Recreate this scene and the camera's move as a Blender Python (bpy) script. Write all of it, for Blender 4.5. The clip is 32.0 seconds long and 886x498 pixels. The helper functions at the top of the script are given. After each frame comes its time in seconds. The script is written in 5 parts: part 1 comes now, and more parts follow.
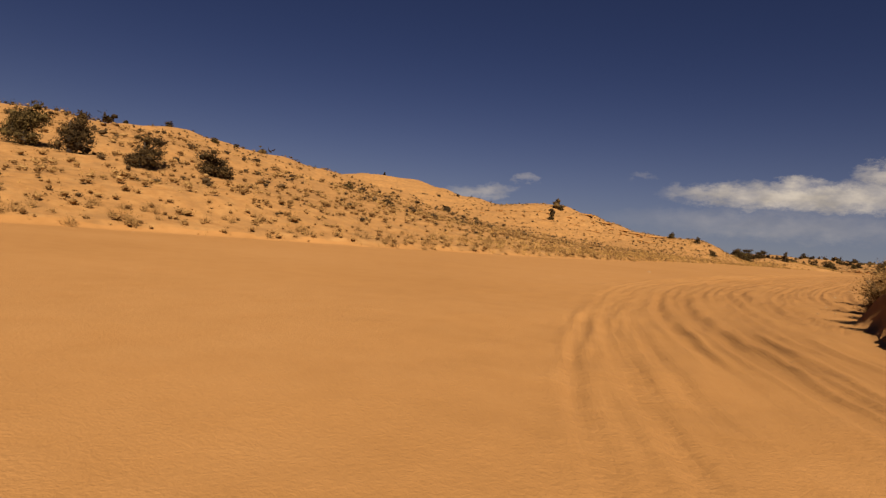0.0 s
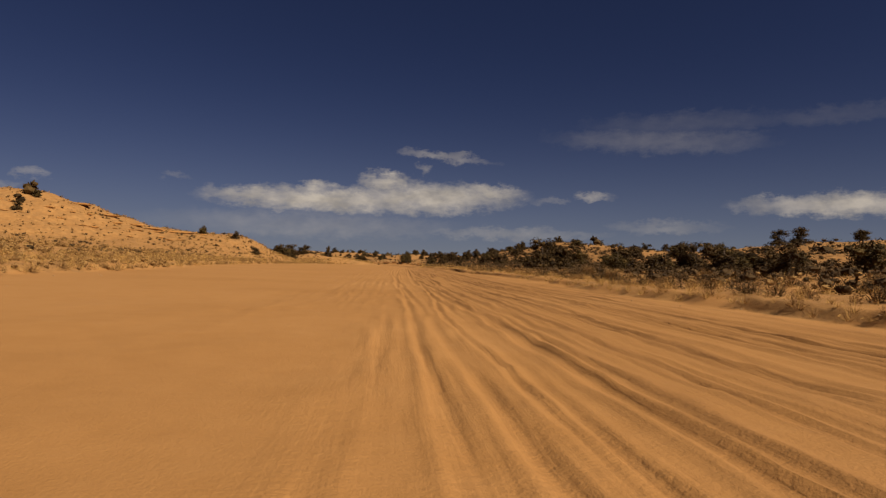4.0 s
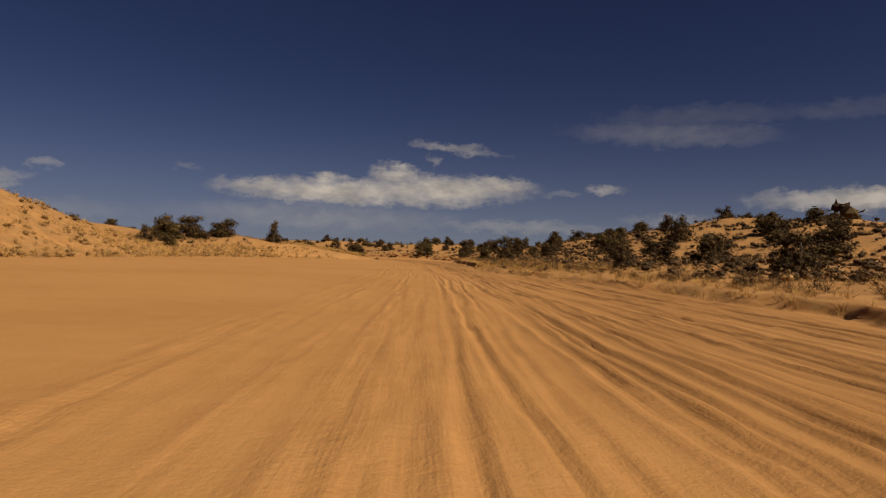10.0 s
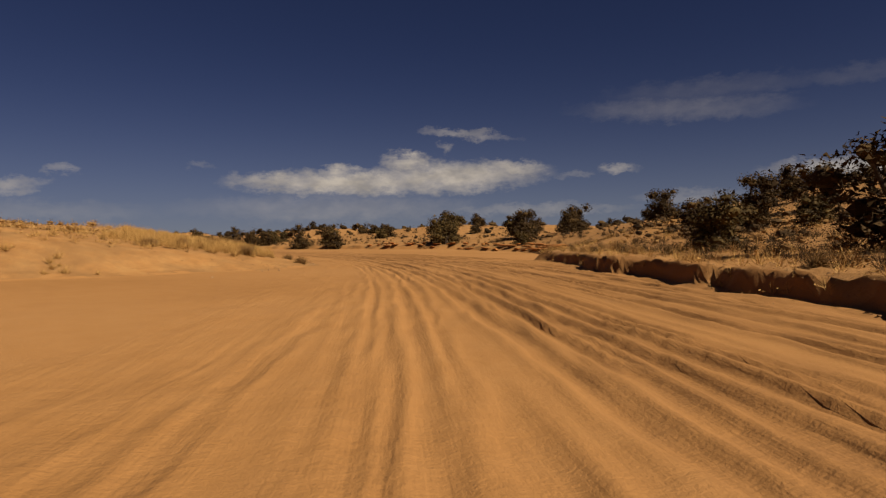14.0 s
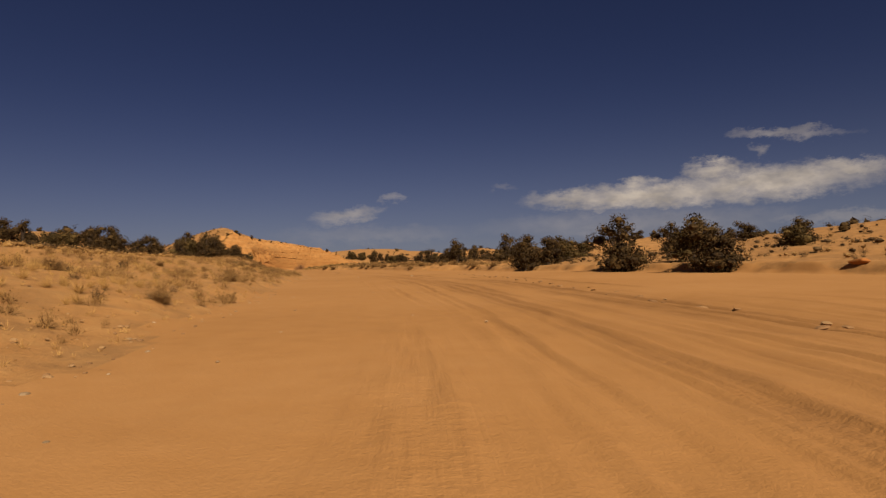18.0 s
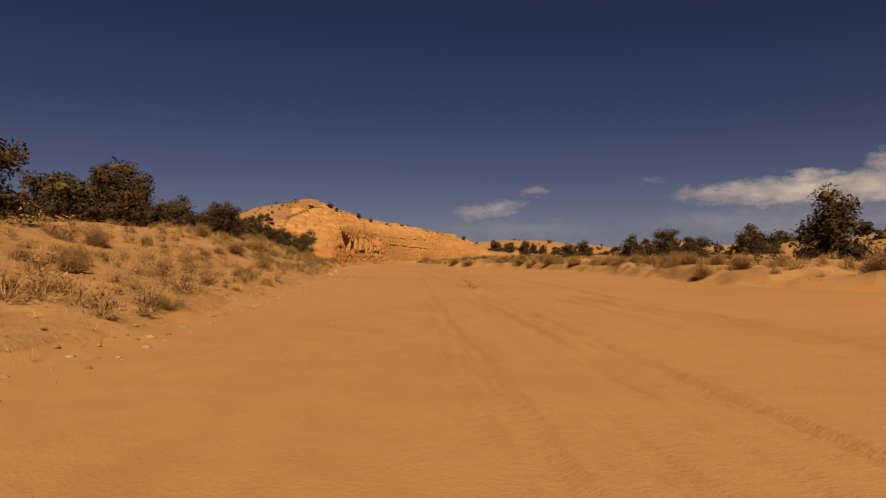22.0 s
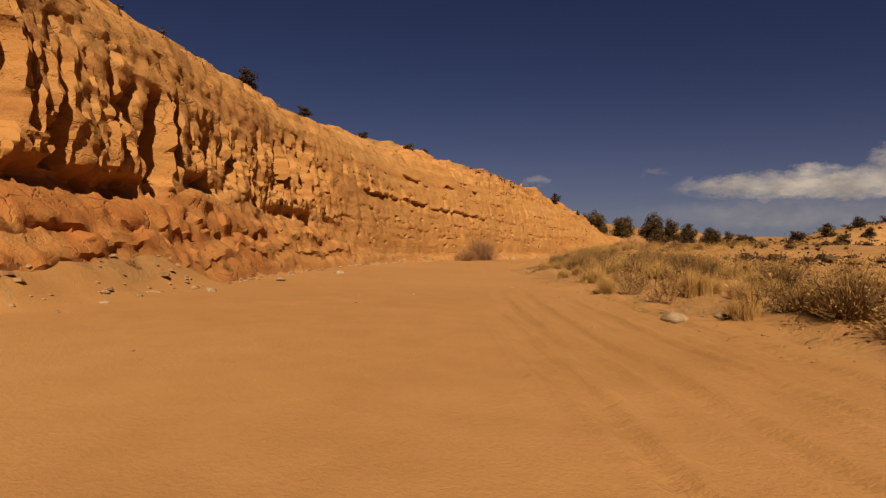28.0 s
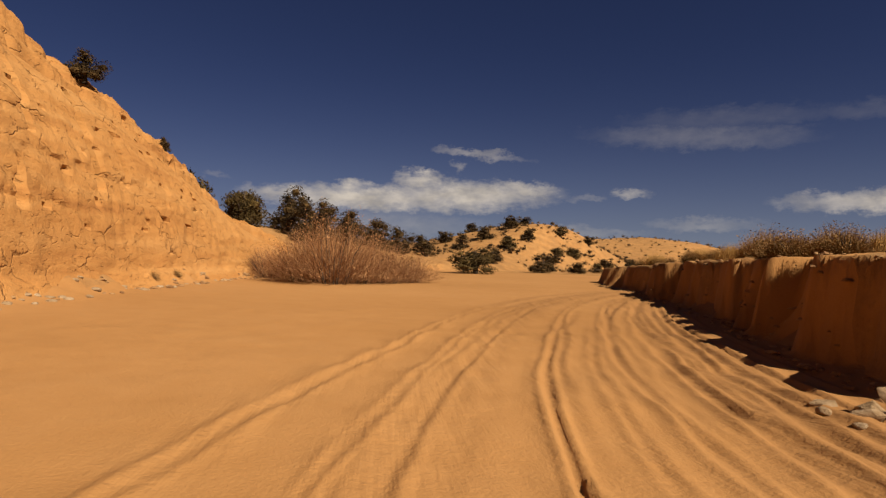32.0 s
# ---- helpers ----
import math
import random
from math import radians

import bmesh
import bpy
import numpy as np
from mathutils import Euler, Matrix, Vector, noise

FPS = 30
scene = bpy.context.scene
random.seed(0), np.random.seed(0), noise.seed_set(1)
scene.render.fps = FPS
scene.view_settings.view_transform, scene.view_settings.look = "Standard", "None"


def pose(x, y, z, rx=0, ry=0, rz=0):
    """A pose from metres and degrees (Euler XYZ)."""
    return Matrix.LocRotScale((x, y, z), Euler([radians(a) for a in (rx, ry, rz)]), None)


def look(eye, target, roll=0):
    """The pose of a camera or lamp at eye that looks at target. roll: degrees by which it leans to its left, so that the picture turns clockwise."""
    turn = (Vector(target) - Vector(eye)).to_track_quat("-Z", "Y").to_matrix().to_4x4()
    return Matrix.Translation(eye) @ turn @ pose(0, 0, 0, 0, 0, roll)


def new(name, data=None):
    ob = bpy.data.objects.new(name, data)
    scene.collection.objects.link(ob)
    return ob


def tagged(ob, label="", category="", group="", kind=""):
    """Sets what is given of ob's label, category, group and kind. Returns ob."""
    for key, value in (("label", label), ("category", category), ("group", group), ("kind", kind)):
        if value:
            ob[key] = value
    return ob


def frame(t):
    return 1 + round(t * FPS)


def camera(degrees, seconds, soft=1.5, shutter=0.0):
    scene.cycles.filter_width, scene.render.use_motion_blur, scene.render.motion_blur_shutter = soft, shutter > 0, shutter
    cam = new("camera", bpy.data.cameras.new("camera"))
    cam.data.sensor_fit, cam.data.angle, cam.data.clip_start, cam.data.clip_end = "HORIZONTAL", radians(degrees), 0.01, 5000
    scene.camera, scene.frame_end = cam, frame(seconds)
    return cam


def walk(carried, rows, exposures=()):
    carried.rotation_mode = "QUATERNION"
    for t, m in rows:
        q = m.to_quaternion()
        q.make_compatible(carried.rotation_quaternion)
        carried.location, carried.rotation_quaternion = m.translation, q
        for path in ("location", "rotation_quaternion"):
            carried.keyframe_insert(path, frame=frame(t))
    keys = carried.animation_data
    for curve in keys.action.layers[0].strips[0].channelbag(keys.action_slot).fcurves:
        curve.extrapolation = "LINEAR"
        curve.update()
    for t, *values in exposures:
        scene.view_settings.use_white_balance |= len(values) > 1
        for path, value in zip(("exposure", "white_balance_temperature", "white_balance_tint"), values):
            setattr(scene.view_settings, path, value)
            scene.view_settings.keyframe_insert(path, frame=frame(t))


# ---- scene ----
cam = camera(71.5, 32.0, soft=1.3)
PATH = [
    (0.0, (0.000, 0.000, 1.499), (-12.274, 15.787, 1.151), 4.51),
    (0.5, (-3.162, 5.251, 1.504), (-13.392, 22.404, 2.564), -2.16),
    (1.0, (-6.101, 10.655, 1.503), (-12.881, 29.459, 2.158), -1.60),
    (1.5, (-8.613, 16.363, 1.504), (-13.343, 35.760, 2.675), 3.34),
    (2.0, (-10.564, 22.353, 1.501), (-13.266, 42.148, 2.429), 3.18),
    (2.5, (-12.044, 28.598, 1.499), (-14.055, 48.483, 2.222), 1.29),
    (3.0, (-13.155, 35.048, 1.499), (-13.113, 55.042, 1.987), 2.60),
    (3.5, (-13.837, 41.803, 1.500), (-12.655, 61.763, 1.969), 1.67),
    (5.5, (-15.247, 76.127, 1.504), (-14.724, 96.115, 1.942), 2.26),
    (6.0, (-15.523, 85.832, 1.498), (-15.436, 105.829, 1.810), 2.83),
    (6.5, (-15.871, 95.703, 1.495), (-15.764, 115.700, 1.821), 1.51),
    (7.0, (-16.188, 105.780, 1.498), (-16.060, 125.775, 1.914), 1.25),
    (7.5, (-16.467, 116.136, 1.491), (-15.911, 136.127, 1.656), -0.67),
    (8.0, (-16.928, 126.775, 1.491), (-16.411, 146.768, 1.516), 1.26),
    (8.5, (-17.202, 137.605, 1.489), (-16.827, 157.596, 1.953), 0.24),
    (9.0, (-17.320, 148.432, 1.496), (-16.458, 168.413, 1.493), -0.62),
    (9.5, (-17.321, 159.227, 1.506), (-16.767, 179.217, 1.786), 1.23),
    (10.0, (-17.331, 170.124, 1.503), (-16.494, 190.106, 1.718), 2.04),
    (10.5, (-17.311, 181.019, 1.499), (-16.264, 200.989, 1.801), 2.77),
    (11.0, (-17.142, 192.121, 1.497), (-16.057, 212.091, 1.597), -0.98),
    (11.5, (-17.097, 203.491, 1.494), (-15.935, 223.457, 1.675), 0.82),
    (12.0, (-16.886, 215.079, 1.495), (-15.769, 235.047, 1.618), -1.18),
    (12.5, (-16.796, 226.783, 1.492), (-15.842, 246.760, 1.482), -1.13),
    (13.0, (-16.851, 238.423, 1.494), (-15.609, 258.384, 1.674), 0.71),
    (13.5, (-16.806, 249.989, 1.492), (-16.068, 269.975, 1.475), -0.04),
    (15.5, (-20.932, 292.392, 1.505), (-23.014, 312.275, 0.923), 1.28),
    (16.0, (-22.638, 301.440, 1.505), (-26.947, 320.962, 0.907), 1.75),
    (16.5, (-24.970, 310.211, 1.502), (-30.834, 329.332, 1.579), 1.34),
    (17.0, (-28.049, 318.912, 1.501), (-34.398, 337.874, 1.827), 2.42),
    (17.5, (-31.643, 327.821, 1.494), (-39.033, 346.404, 1.755), 1.58),
    (18.0, (-35.688, 336.581, 1.495), (-44.494, 354.533, 1.948), -1.33),
    (18.5, (-40.203, 345.459, 1.466), (-49.930, 362.931, 1.829), -0.51),
    (19.0, (-45.349, 354.245, 1.485), (-55.079, 371.712, 1.937), 1.68),
    (19.5, (-51.227, 363.066, 1.498), (-61.633, 380.142, 1.858), 1.01),
    (20.0, (-57.481, 371.994, 1.495), (-68.407, 388.744, 1.738), -0.46),
    (20.5, (-64.001, 380.825, 1.498), (-75.617, 397.105, 1.636), -0.23),
    (21.0, (-70.838, 389.610, 1.496), (-82.758, 405.669, 1.536), 0.32),
    (21.5, (-78.066, 398.271, 1.499), (-90.786, 413.700, 1.896), -1.42),
    (22.0, (-85.636, 406.810, 1.498), (-98.285, 422.298, 1.807), 0.09),
    (22.5, (-93.373, 415.245, 1.494), (-106.083, 430.685, 1.748), 2.48),
    (23.0, (-101.053, 423.700, 1.499), (-113.679, 439.209, 1.752), -0.27),
    (23.5, (-108.836, 432.149, 1.506), (-121.656, 447.496, 1.810), 1.80),
    (24.0, (-116.625, 440.552, 1.505), (-129.781, 455.614, 1.308), 0.69),
    (24.5, (-124.499, 448.781, 1.500), (-137.624, 463.872, 1.675), 0.97),
    (26.5, (-156.350, 482.046, 1.495), (-169.657, 496.976, 1.364), -0.14),
    (27.0, (-164.259, 490.232, 1.495), (-177.348, 505.352, 1.258), 2.04),
    (27.5, (-171.934, 498.416, 1.484), (-185.026, 513.530, 1.071), -0.51),
    (28.0, (-179.464, 506.384, 1.490), (-192.117, 521.872, 1.384), 1.29),
    (28.5, (-186.242, 514.113, 1.514), (-197.977, 530.306, 1.251), 0.45),
    (29.0, (-192.361, 522.005, 1.501), (-202.989, 538.942, 1.075), -0.84),
    (29.5, (-197.753, 529.697, 1.498), (-207.520, 547.147, 1.165), 0.44),
    (30.0, (-202.310, 537.145, 1.493), (-210.220, 555.508, 0.992), 2.39),
    (30.5, (-205.965, 544.221, 1.502), (-212.485, 563.110, 0.687), 2.41),
    (31.0, (-208.634, 551.224, 1.515), (-213.463, 570.626, 1.026), 3.19),
    (31.5, (-210.504, 558.485, 1.487), (-213.119, 578.304, 0.893), 1.62),
    (32.0, (-211.518, 565.841, 1.491), (-211.475, 585.837, 1.854), 1.72),
]
walk(cam, [(t, look(eye, target, roll)) for t, eye, target, roll in PATH], exposures=[(0.0, 0.90, 6600, 9), (1.0, 0.72, 6500, 9), (2.0, 0.64, 6450, 8), (13.0, 0.61, 6450, 8), (15.5, 0.62, 6500, 10), (20.0, 0.64, 6850, 12), (23.0, 0.67, 7150, 15), (28.0, 0.64, 6950, 12), (30.5, 0.57, 6700, 10), (31.1, 0.54, 6600, 10), (32.0, 0.90, 6350, 8)])

# ---- light ----
SUN_YAW, SUN_EL = radians(-132), radians(41)          # yaw counts from +y to the left
SUN_DIR = Vector((-math.sin(SUN_YAW) * math.cos(SUN_EL), math.cos(SUN_YAW) * math.cos(SUN_EL), math.sin(SUN_EL)))
sun = new("sun", bpy.data.lights.new("sun", "SUN"))
sun.data.energy, sun.data.angle, sun.data.color = 5.0, radians(0.53), (1.0, 0.88, 0.73)
sun.matrix_world = look((0, 0, 60), Vector((0, 0, 60)) - SUN_DIR)

# clouds: azimuth and height in degrees (left positive), half width, half height, tilt, density
CLOUDS_MAIN = ((7.5, 5.5, 10.2, 1.2, 0, 1.0), (-1.5, 6.0, 9.0, 1.5, 2, 1.0), (13.5, 5.5, 4.4, 0.9, 0, 0.9), (2.2, 7.4, 2.6, 0.95, 0, 1.0),
               (8.2, 6.5, 2.2, 0.75, 0, 0.9), (-7.6, 6.7, 3.2, 0.8, -6, 0.9), (-1.3, 8.6, 0.7, 0.6, 0, 0.45))
CLOUDS_SIDE = ((-3.4, 9.9, 4.4, 0.5, -6, 0.5), (-17.0, 6.3, 1.9, 0.45, 0, 0.55), (-12.7, 6.0, 1.6, 0.4, 0, 0.3), (-37.5, 5.5, 8.6, 1.0, 0, 0.95),
               (34.2, 4.6, 3.4, 0.75, 8, 0.6), (31.0, 6.2, 1.1, 0.35, 0, 0.4), (20.0, 6.8, 1.2, 0.35, 0, 0.25))
CLOUDS_THIN = ((-22.0, 11.2, 9.0, 1.1, -3, 0.26), (-24.0, 12.6, 8.0, 1.0, 0, 0.16), (-36.5, 12.4, 7.0, 0.8, 0, 0.14), (-9.5, 2.9, 8.5, 0.6, 0, 0.4),
               (-23.0, 3.7, 4.5, 0.6, 0, 0.35), (9.0, 3.2, 13.0, 1.3, 0, 0.35), (33.0, 2.8, 9.0, 0.9, 0, 0.25))


class Nodes:
    """Small helper to wire shader nodes."""

    def __init__(self, tree):
        self.tree = tree
        tree.nodes.clear()

    def add(self, kind, inputs=(), **props):
        node = self.tree.nodes.new(kind)
        for key, value in props.items():
            setattr(node, key, value)
        for key, value in dict(inputs).items():
            if isinstance(value, bpy.types.NodeSocket):
                self.tree.links.new(value, node.inputs[key])
            else:
                node.inputs[key].default_value = value
        return node

    def math(self, op, a, b=0.0, c=0.0, clamp=False):
        return self.add("ShaderNodeMath", {0: a, 1: b, 2: c}, operation=op, use_clamp=clamp).outputs[0]

    def noise(self, vector, scale, detail=3.0, rough=0.55, w=0.0):
        return self.add("ShaderNodeTexNoise", {"Vector": vector, "Scale": scale, "Detail": detail, "Roughness": rough}).outputs[0]

    def ramp(self, fac, stops):
        node = self.add("ShaderNodeValToRGB", {"Fac": fac})
        el = node.color_ramp.elements
        while len(el) < len(stops):
            el.new(0.5)
        for e, (at, colour) in zip(el, stops):
            e.position, e.color = at, (*colour, 1.0)
        return node.outputs[0]

    def mix(self, fac, a, b, blend="MIX"):
        node = self.add("ShaderNodeMix", data_type="RGBA", blend_type=blend)
        for key, value in ((0, fac), (6, a), (7, b)):
            if isinstance(value, bpy.types.NodeSocket):
                self.tree.links.new(value, node.inputs[key])
            else:
                node.inputs[key].default_value = value if key == 0 else (*value[:3], 1.0)
        return node.outputs[2]


def make_sky():
    world = bpy.data.worlds.new("desert_sky")
    scene.world = world
    world.use_nodes = True
    n = Nodes(world.node_tree)
    sky = n.add("ShaderNodeTexSky", sky_type="NISHITA", sun_disc=False, sun_elevation=SUN_EL, sun_rotation=-SUN_YAW,
                altitude=1900.0, air_density=0.75, dust_density=0.35, ozone_density=2.2)
    way = n.add("ShaderNodeTexCoord").outputs["Generated"]
    xyz = n.add("ShaderNodeSeparateXYZ", {0: way}).outputs
    el = n.math("MULTIPLY", n.math("ARCSINE", xyz[2]), 57.2958)
    az = n.math("MULTIPLY", n.math("ARCTAN2", n.math("MULTIPLY", xyz[0], -1.0), xyz[1]), 57.2958)
    flat = n.add("ShaderNodeCombineXYZ", {0: n.math("MULTIPLY", az, 0.55), 1: el, 2: 0.0}).outputs[0]
    wob_a = n.math("MULTIPLY", n.math("SUBTRACT", n.noise(flat, 0.55, 4.0, 0.6), 0.5), 5.5)
    lift = n.add("ShaderNodeVectorMath", {0: flat, 1: (31.0, 7.0, 3.0)}, operation="ADD").outputs[0]
    wob_e = n.math("MULTIPLY", n.math("SUBTRACT", n.noise(lift, 1.0, 6.0, 0.68), 0.5), 2.4)
    a2, e2 = n.math("ADD", az, wob_a), n.math("ADD", el, wob_e)
    total = None
    for c_az, c_el, ra, re, tilt, dense in CLOUDS_MAIN + CLOUDS_SIDE + CLOUDS_THIN:
        da, de = n.math("SUBTRACT", a2, c_az), n.math("SUBTRACT", e2, c_el)
        de = n.math("ADD", de, n.math("MULTIPLY", da, math.tan(radians(tilt))))
        q = n.math("ADD", n.math("POWER", n.math("ABSOLUTE", n.math("DIVIDE", da, ra)), 2.0),
                   n.math("POWER", n.math("ABSOLUTE", n.math("DIVIDE", de, re)), 2.0))
        m = n.math("MULTIPLY", n.math("SUBTRACT", 1.0, n.math("MULTIPLY", q, 0.72), clamp=True), dense)
        total = m if total is None else n.math("MAXIMUM", total, m)
    curls = n.noise(flat, 1.0, 5.0, 0.6)
    cover = n.math("MULTIPLY", n.math("POWER", total, 1.35), n.math("ADD", 0.45, n.math("MULTIPLY", curls, 0.9)), clamp=True)
    shade = n.ramp(n.noise(flat, 0.7, 3.0, 0.5), ((0.3, (3.9, 3.4, 2.95)), (0.62, (6.3, 5.4, 4.5))))
    low = n.math("SUBTRACT", 1.0, n.math("DIVIDE", el, 26.0), clamp=True)
    haze = n.math("MULTIPLY", n.math("POWER", low, 4.4), 0.76)
    base = n.mix(1.0, sky.outputs[0], (0.213, 0.193, 0.272), "MULTIPLY")
    base = n.mix(haze, base, (2.15, 2.32, 2.70))
    colour = n.mix(cover, base, shade)
    back = n.add("ShaderNodeBackground", {"Color": colour, "Strength": 0.0545})
    n.add("ShaderNodeOutputWorld", {"Surface": back.outputs[0]})


make_sky()


# ---- materials ----
def surface(name, build, rough=0.9, bump=0.0, bump_at=0.02):
    """A material; build(n, place) gives the colour and the height."""
    mat = bpy.data.materials.new(name)
    mat.use_nodes = True
    n = Nodes(mat.node_tree)
    place = n.add("ShaderNodeNewGeometry").outputs["Position"]
    colour, height = build(n, place)
    inputs = {"Roughness": rough, "Specular IOR Level": 0.15}
    shader = n.add("ShaderNodeBsdfPrincipled", inputs)
    n.tree.links.new(colour, shader.inputs["Base Color"])
    if height is not None and bump:
        bumped = n.add("ShaderNodeBump", {"Strength": bump, "Distance": bump_at, "Height": height})
        n.tree.links.new(bumped.outputs[0], shader.inputs["Normal"])
    n.add("ShaderNodeOutputMaterial", {"Surface": shader.outputs[0]})
    return mat


def sand_nodes(n, p):
    wide, fine, grit = n.noise(p, 0.09, 4.0), n.noise(p, 1.3, 5.0, 0.6), n.noise(p, 22.0, 4.0, 0.7)
    colour = n.ramp(n.math("ADD", n.math("MULTIPLY", wide, 0.6), n.math("MULTIPLY", fine, 0.4)),
                    ((0.30, (0.277, 0.130, 0.038)), (0.5, (0.326, 0.158, 0.050)), (0.72, (0.363, 0.183, 0.063))))
    colour = n.mix(n.math("MULTIPLY", grit, 0.45), colour, (0.196, 0.090, 0.026))
    uv = n.add("ShaderNodeUVMap", uv_map="along").outputs[0]
    busy, churn_shade = n.add("ShaderNodeSeparateXYZ", {0: n.add("ShaderNodeUVMap", uv_map="traffic_shade").outputs[0]}).outputs[:2]
    sway = n.add("ShaderNodeVectorMath", {0: uv, 1: (0.3, 6.0, 1.0)}, operation="MULTIPLY").outputs[0]
    lines = n.noise(sway, 1.0, 3.0, 0.6)
    tread = n.noise(n.add("ShaderNodeVectorMath", {0: uv, 1: (5.0, 3.0, 1.0)}, operation="MULTIPLY").outputs[0], 1.0, 3.0, 0.6)
    busy = n.math("ADD", 0.06, n.math("MULTIPLY", busy, 0.94))
    dark = n.math("MULTIPLY", n.math("MULTIPLY", n.math("MULTIPLY", n.math("SUBTRACT", lines, 0.48, clamp=True), 4.0, clamp=True), 0.3), busy)
    colour = n.mix(dark, colour, (0.196, 0.090, 0.028))
    # churned sand right of the track, with the ruts' shade painted into its colour
    colour = n.mix(n.math("MULTIPLY", churn_shade, n.math("ADD", 0.02, n.math("MULTIPLY", fine, 0.85)), clamp=True), colour, (0.165, 0.074, 0.023))
    marks = n.math("MULTIPLY", busy, n.math("ADD", n.math("MULTIPLY", lines, 1.8), n.math("MULTIPLY", tread, 2.0)))
    return colour, n.math("ADD", n.math("ADD", n.math("MULTIPLY", fine, 1.2), n.math("MULTIPLY", grit, 0.8)), marks)


def soil_nodes(n, p):
    wide, fine, grit = n.noise(p, 0.06, 4.0), n.noise(p, 0.8, 5.0, 0.65), n.noise(p, 9.0, 5.0, 0.7)
    colour = n.ramp(fine, ((0.32, (0.242, 0.114, 0.034)), (0.5, (0.306, 0.150, 0.047)), (0.68, (0.346, 0.182, 0.061))))
    colour = n.mix(n.math("MULTIPLY", wide, 0.4), colour, (0.242, 0.118, 0.040))
    litter = n.math("MULTIPLY", n.math("SUBTRACT", n.noise(p, 0.45, 5.0, 0.7), 0.42, clamp=True), 5.0, clamp=True)
    colour = n.mix(n.math("MULTIPLY", litter, 0.42), colour, (0.150, 0.083, 0.034))
    crust = n.math("GREATER_THAN", grit, 0.60)
    colour = n.mix(n.math("MULTIPLY", crust, 0.3), colour, (0.138, 0.072, 0.028))
    return colour, n.math("ADD", fine, n.math("MULTIPLY", grit, 0.6))


def cliff_nodes(n, p):
    xyz = n.add("ShaderNodeSeparateXYZ", {0: p}).outputs
    warp = n.noise(p, 0.22, 4.0)
    level = n.math("ADD", xyz[2], n.math("MULTIPLY", warp, 1.6))
    layer_at = n.add("ShaderNodeCombineXYZ", {0: n.math("MULTIPLY", xyz[0], 0.06), 1: n.math("MULTIPLY", xyz[1], 0.06), 2: n.math("MULTIPLY", level, 1.7)}).outputs[0]
    layers = n.noise(layer_at, 1.0, 4.0, 0.6)
    fine, grit = n.noise(p, 1.1, 6.0, 0.65), n.noise(p, 7.0, 5.0, 0.7)
    tan = n.ramp(layers, ((0.30, (0.265, 0.111, 0.030)), (0.48, (0.326, 0.149, 0.041)), (0.7, (0.363, 0.181, 0.057))))
    along = n.math("ADD", xyz[0], n.math("MULTIPLY", warp, 14.0))
    red_end = n.math("DIVIDE", n.math("ADD", along, 206.0), 12.0, clamp=True)
    red_low = n.math("DIVIDE", n.math("SUBTRACT", 4.6, level), 1.0, clamp=True)
    mottle = n.math("MULTIPLY", n.math("SUBTRACT", n.noise(p, 0.55, 5.0, 0.65), 0.28), 3.2, clamp=True)
    colour = n.mix(n.math("MULTIPLY", n.math("MULTIPLY", n.math("MULTIPLY", red_end, red_low), mottle), 0.85), tan, (0.270, 0.090, 0.021))
    colour = n.mix(n.math("MULTIPLY", n.math("GREATER_THAN", grit, 0.62), 0.22), colour, (0.162, 0.075, 0.026))
    bent = n.add("ShaderNodeVectorMath", {0: n.add("ShaderNodeCombineXYZ", {0: xyz[0], 1: xyz[1], 2: n.math("MULTIPLY", level, 1.9)}).outputs[0],
                                          1: n.add("ShaderNodeVectorMath", {0: n.add("ShaderNodeTexNoise", {"Vector": p, "Scale": 1.6, "Detail": 4.0}).outputs["Color"], 1: (0.9, 0.9, 0.9)}, operation="MULTIPLY").outputs[0]}, operation="ADD").outputs[0]
    joint = n.add("ShaderNodeTexVoronoi", {"Vector": bent, "Scale": 0.6, "Randomness": 1.0}, feature="DISTANCE_TO_EDGE").outputs["Distance"]
    gappy = n.math("MULTIPLY", n.math("SUBTRACT", n.noise(p, 0.6, 4.0, 0.65), 0.52, clamp=True), 7.0, clamp=True)
    crack = n.math("MULTIPLY", n.math("SUBTRACT", 1.0, n.math("DIVIDE", joint, 0.035), clamp=True), gappy)
    flake = n.math("MULTIPLY", n.math("SUBTRACT", n.noise(bent, 2.6, 3.0, 0.6), 0.60, clamp=True), 7.0, clamp=True)
    colour = n.mix(n.math("MULTIPLY", n.math("MAXIMUM", n.math("MULTIPLY", crack, 0.55), n.math("MULTIPLY", flake, 0.6)), 0.8), colour, (0.105, 0.045, 0.014))
    relief = n.math("ADD", n.math("MULTIPLY", fine, 1.0), n.math("ADD", n.math("MULTIPLY", layers, 0.8), n.math("MULTIPLY", grit, 0.6)))
    return colour, n.math("SUBTRACT", relief, n.math("ADD", n.math("MULTIPLY", crack, 1.4), n.math("MULTIPLY", flake, 0.8)))


def plain(dark, mid, light, scale=3.0, island=False):
    """Colour that differs from place to place and from piece to piece."""
    def build(n, p):
        fac = n.noise(p, scale, 4.0, 0.6)
        if island:
            tone = n.add("ShaderNodeNewGeometry").outputs["Random Per Island"]
            fac = n.math("ADD", n.math("MULTIPLY", fac, 0.5), n.math("MULTIPLY", tone, 0.5))
        return n.ramp(fac, ((0.25, dark), (0.5, mid), (0.75, light))), n.noise(p, scale * 9.0, 4.0, 0.7)
    return build


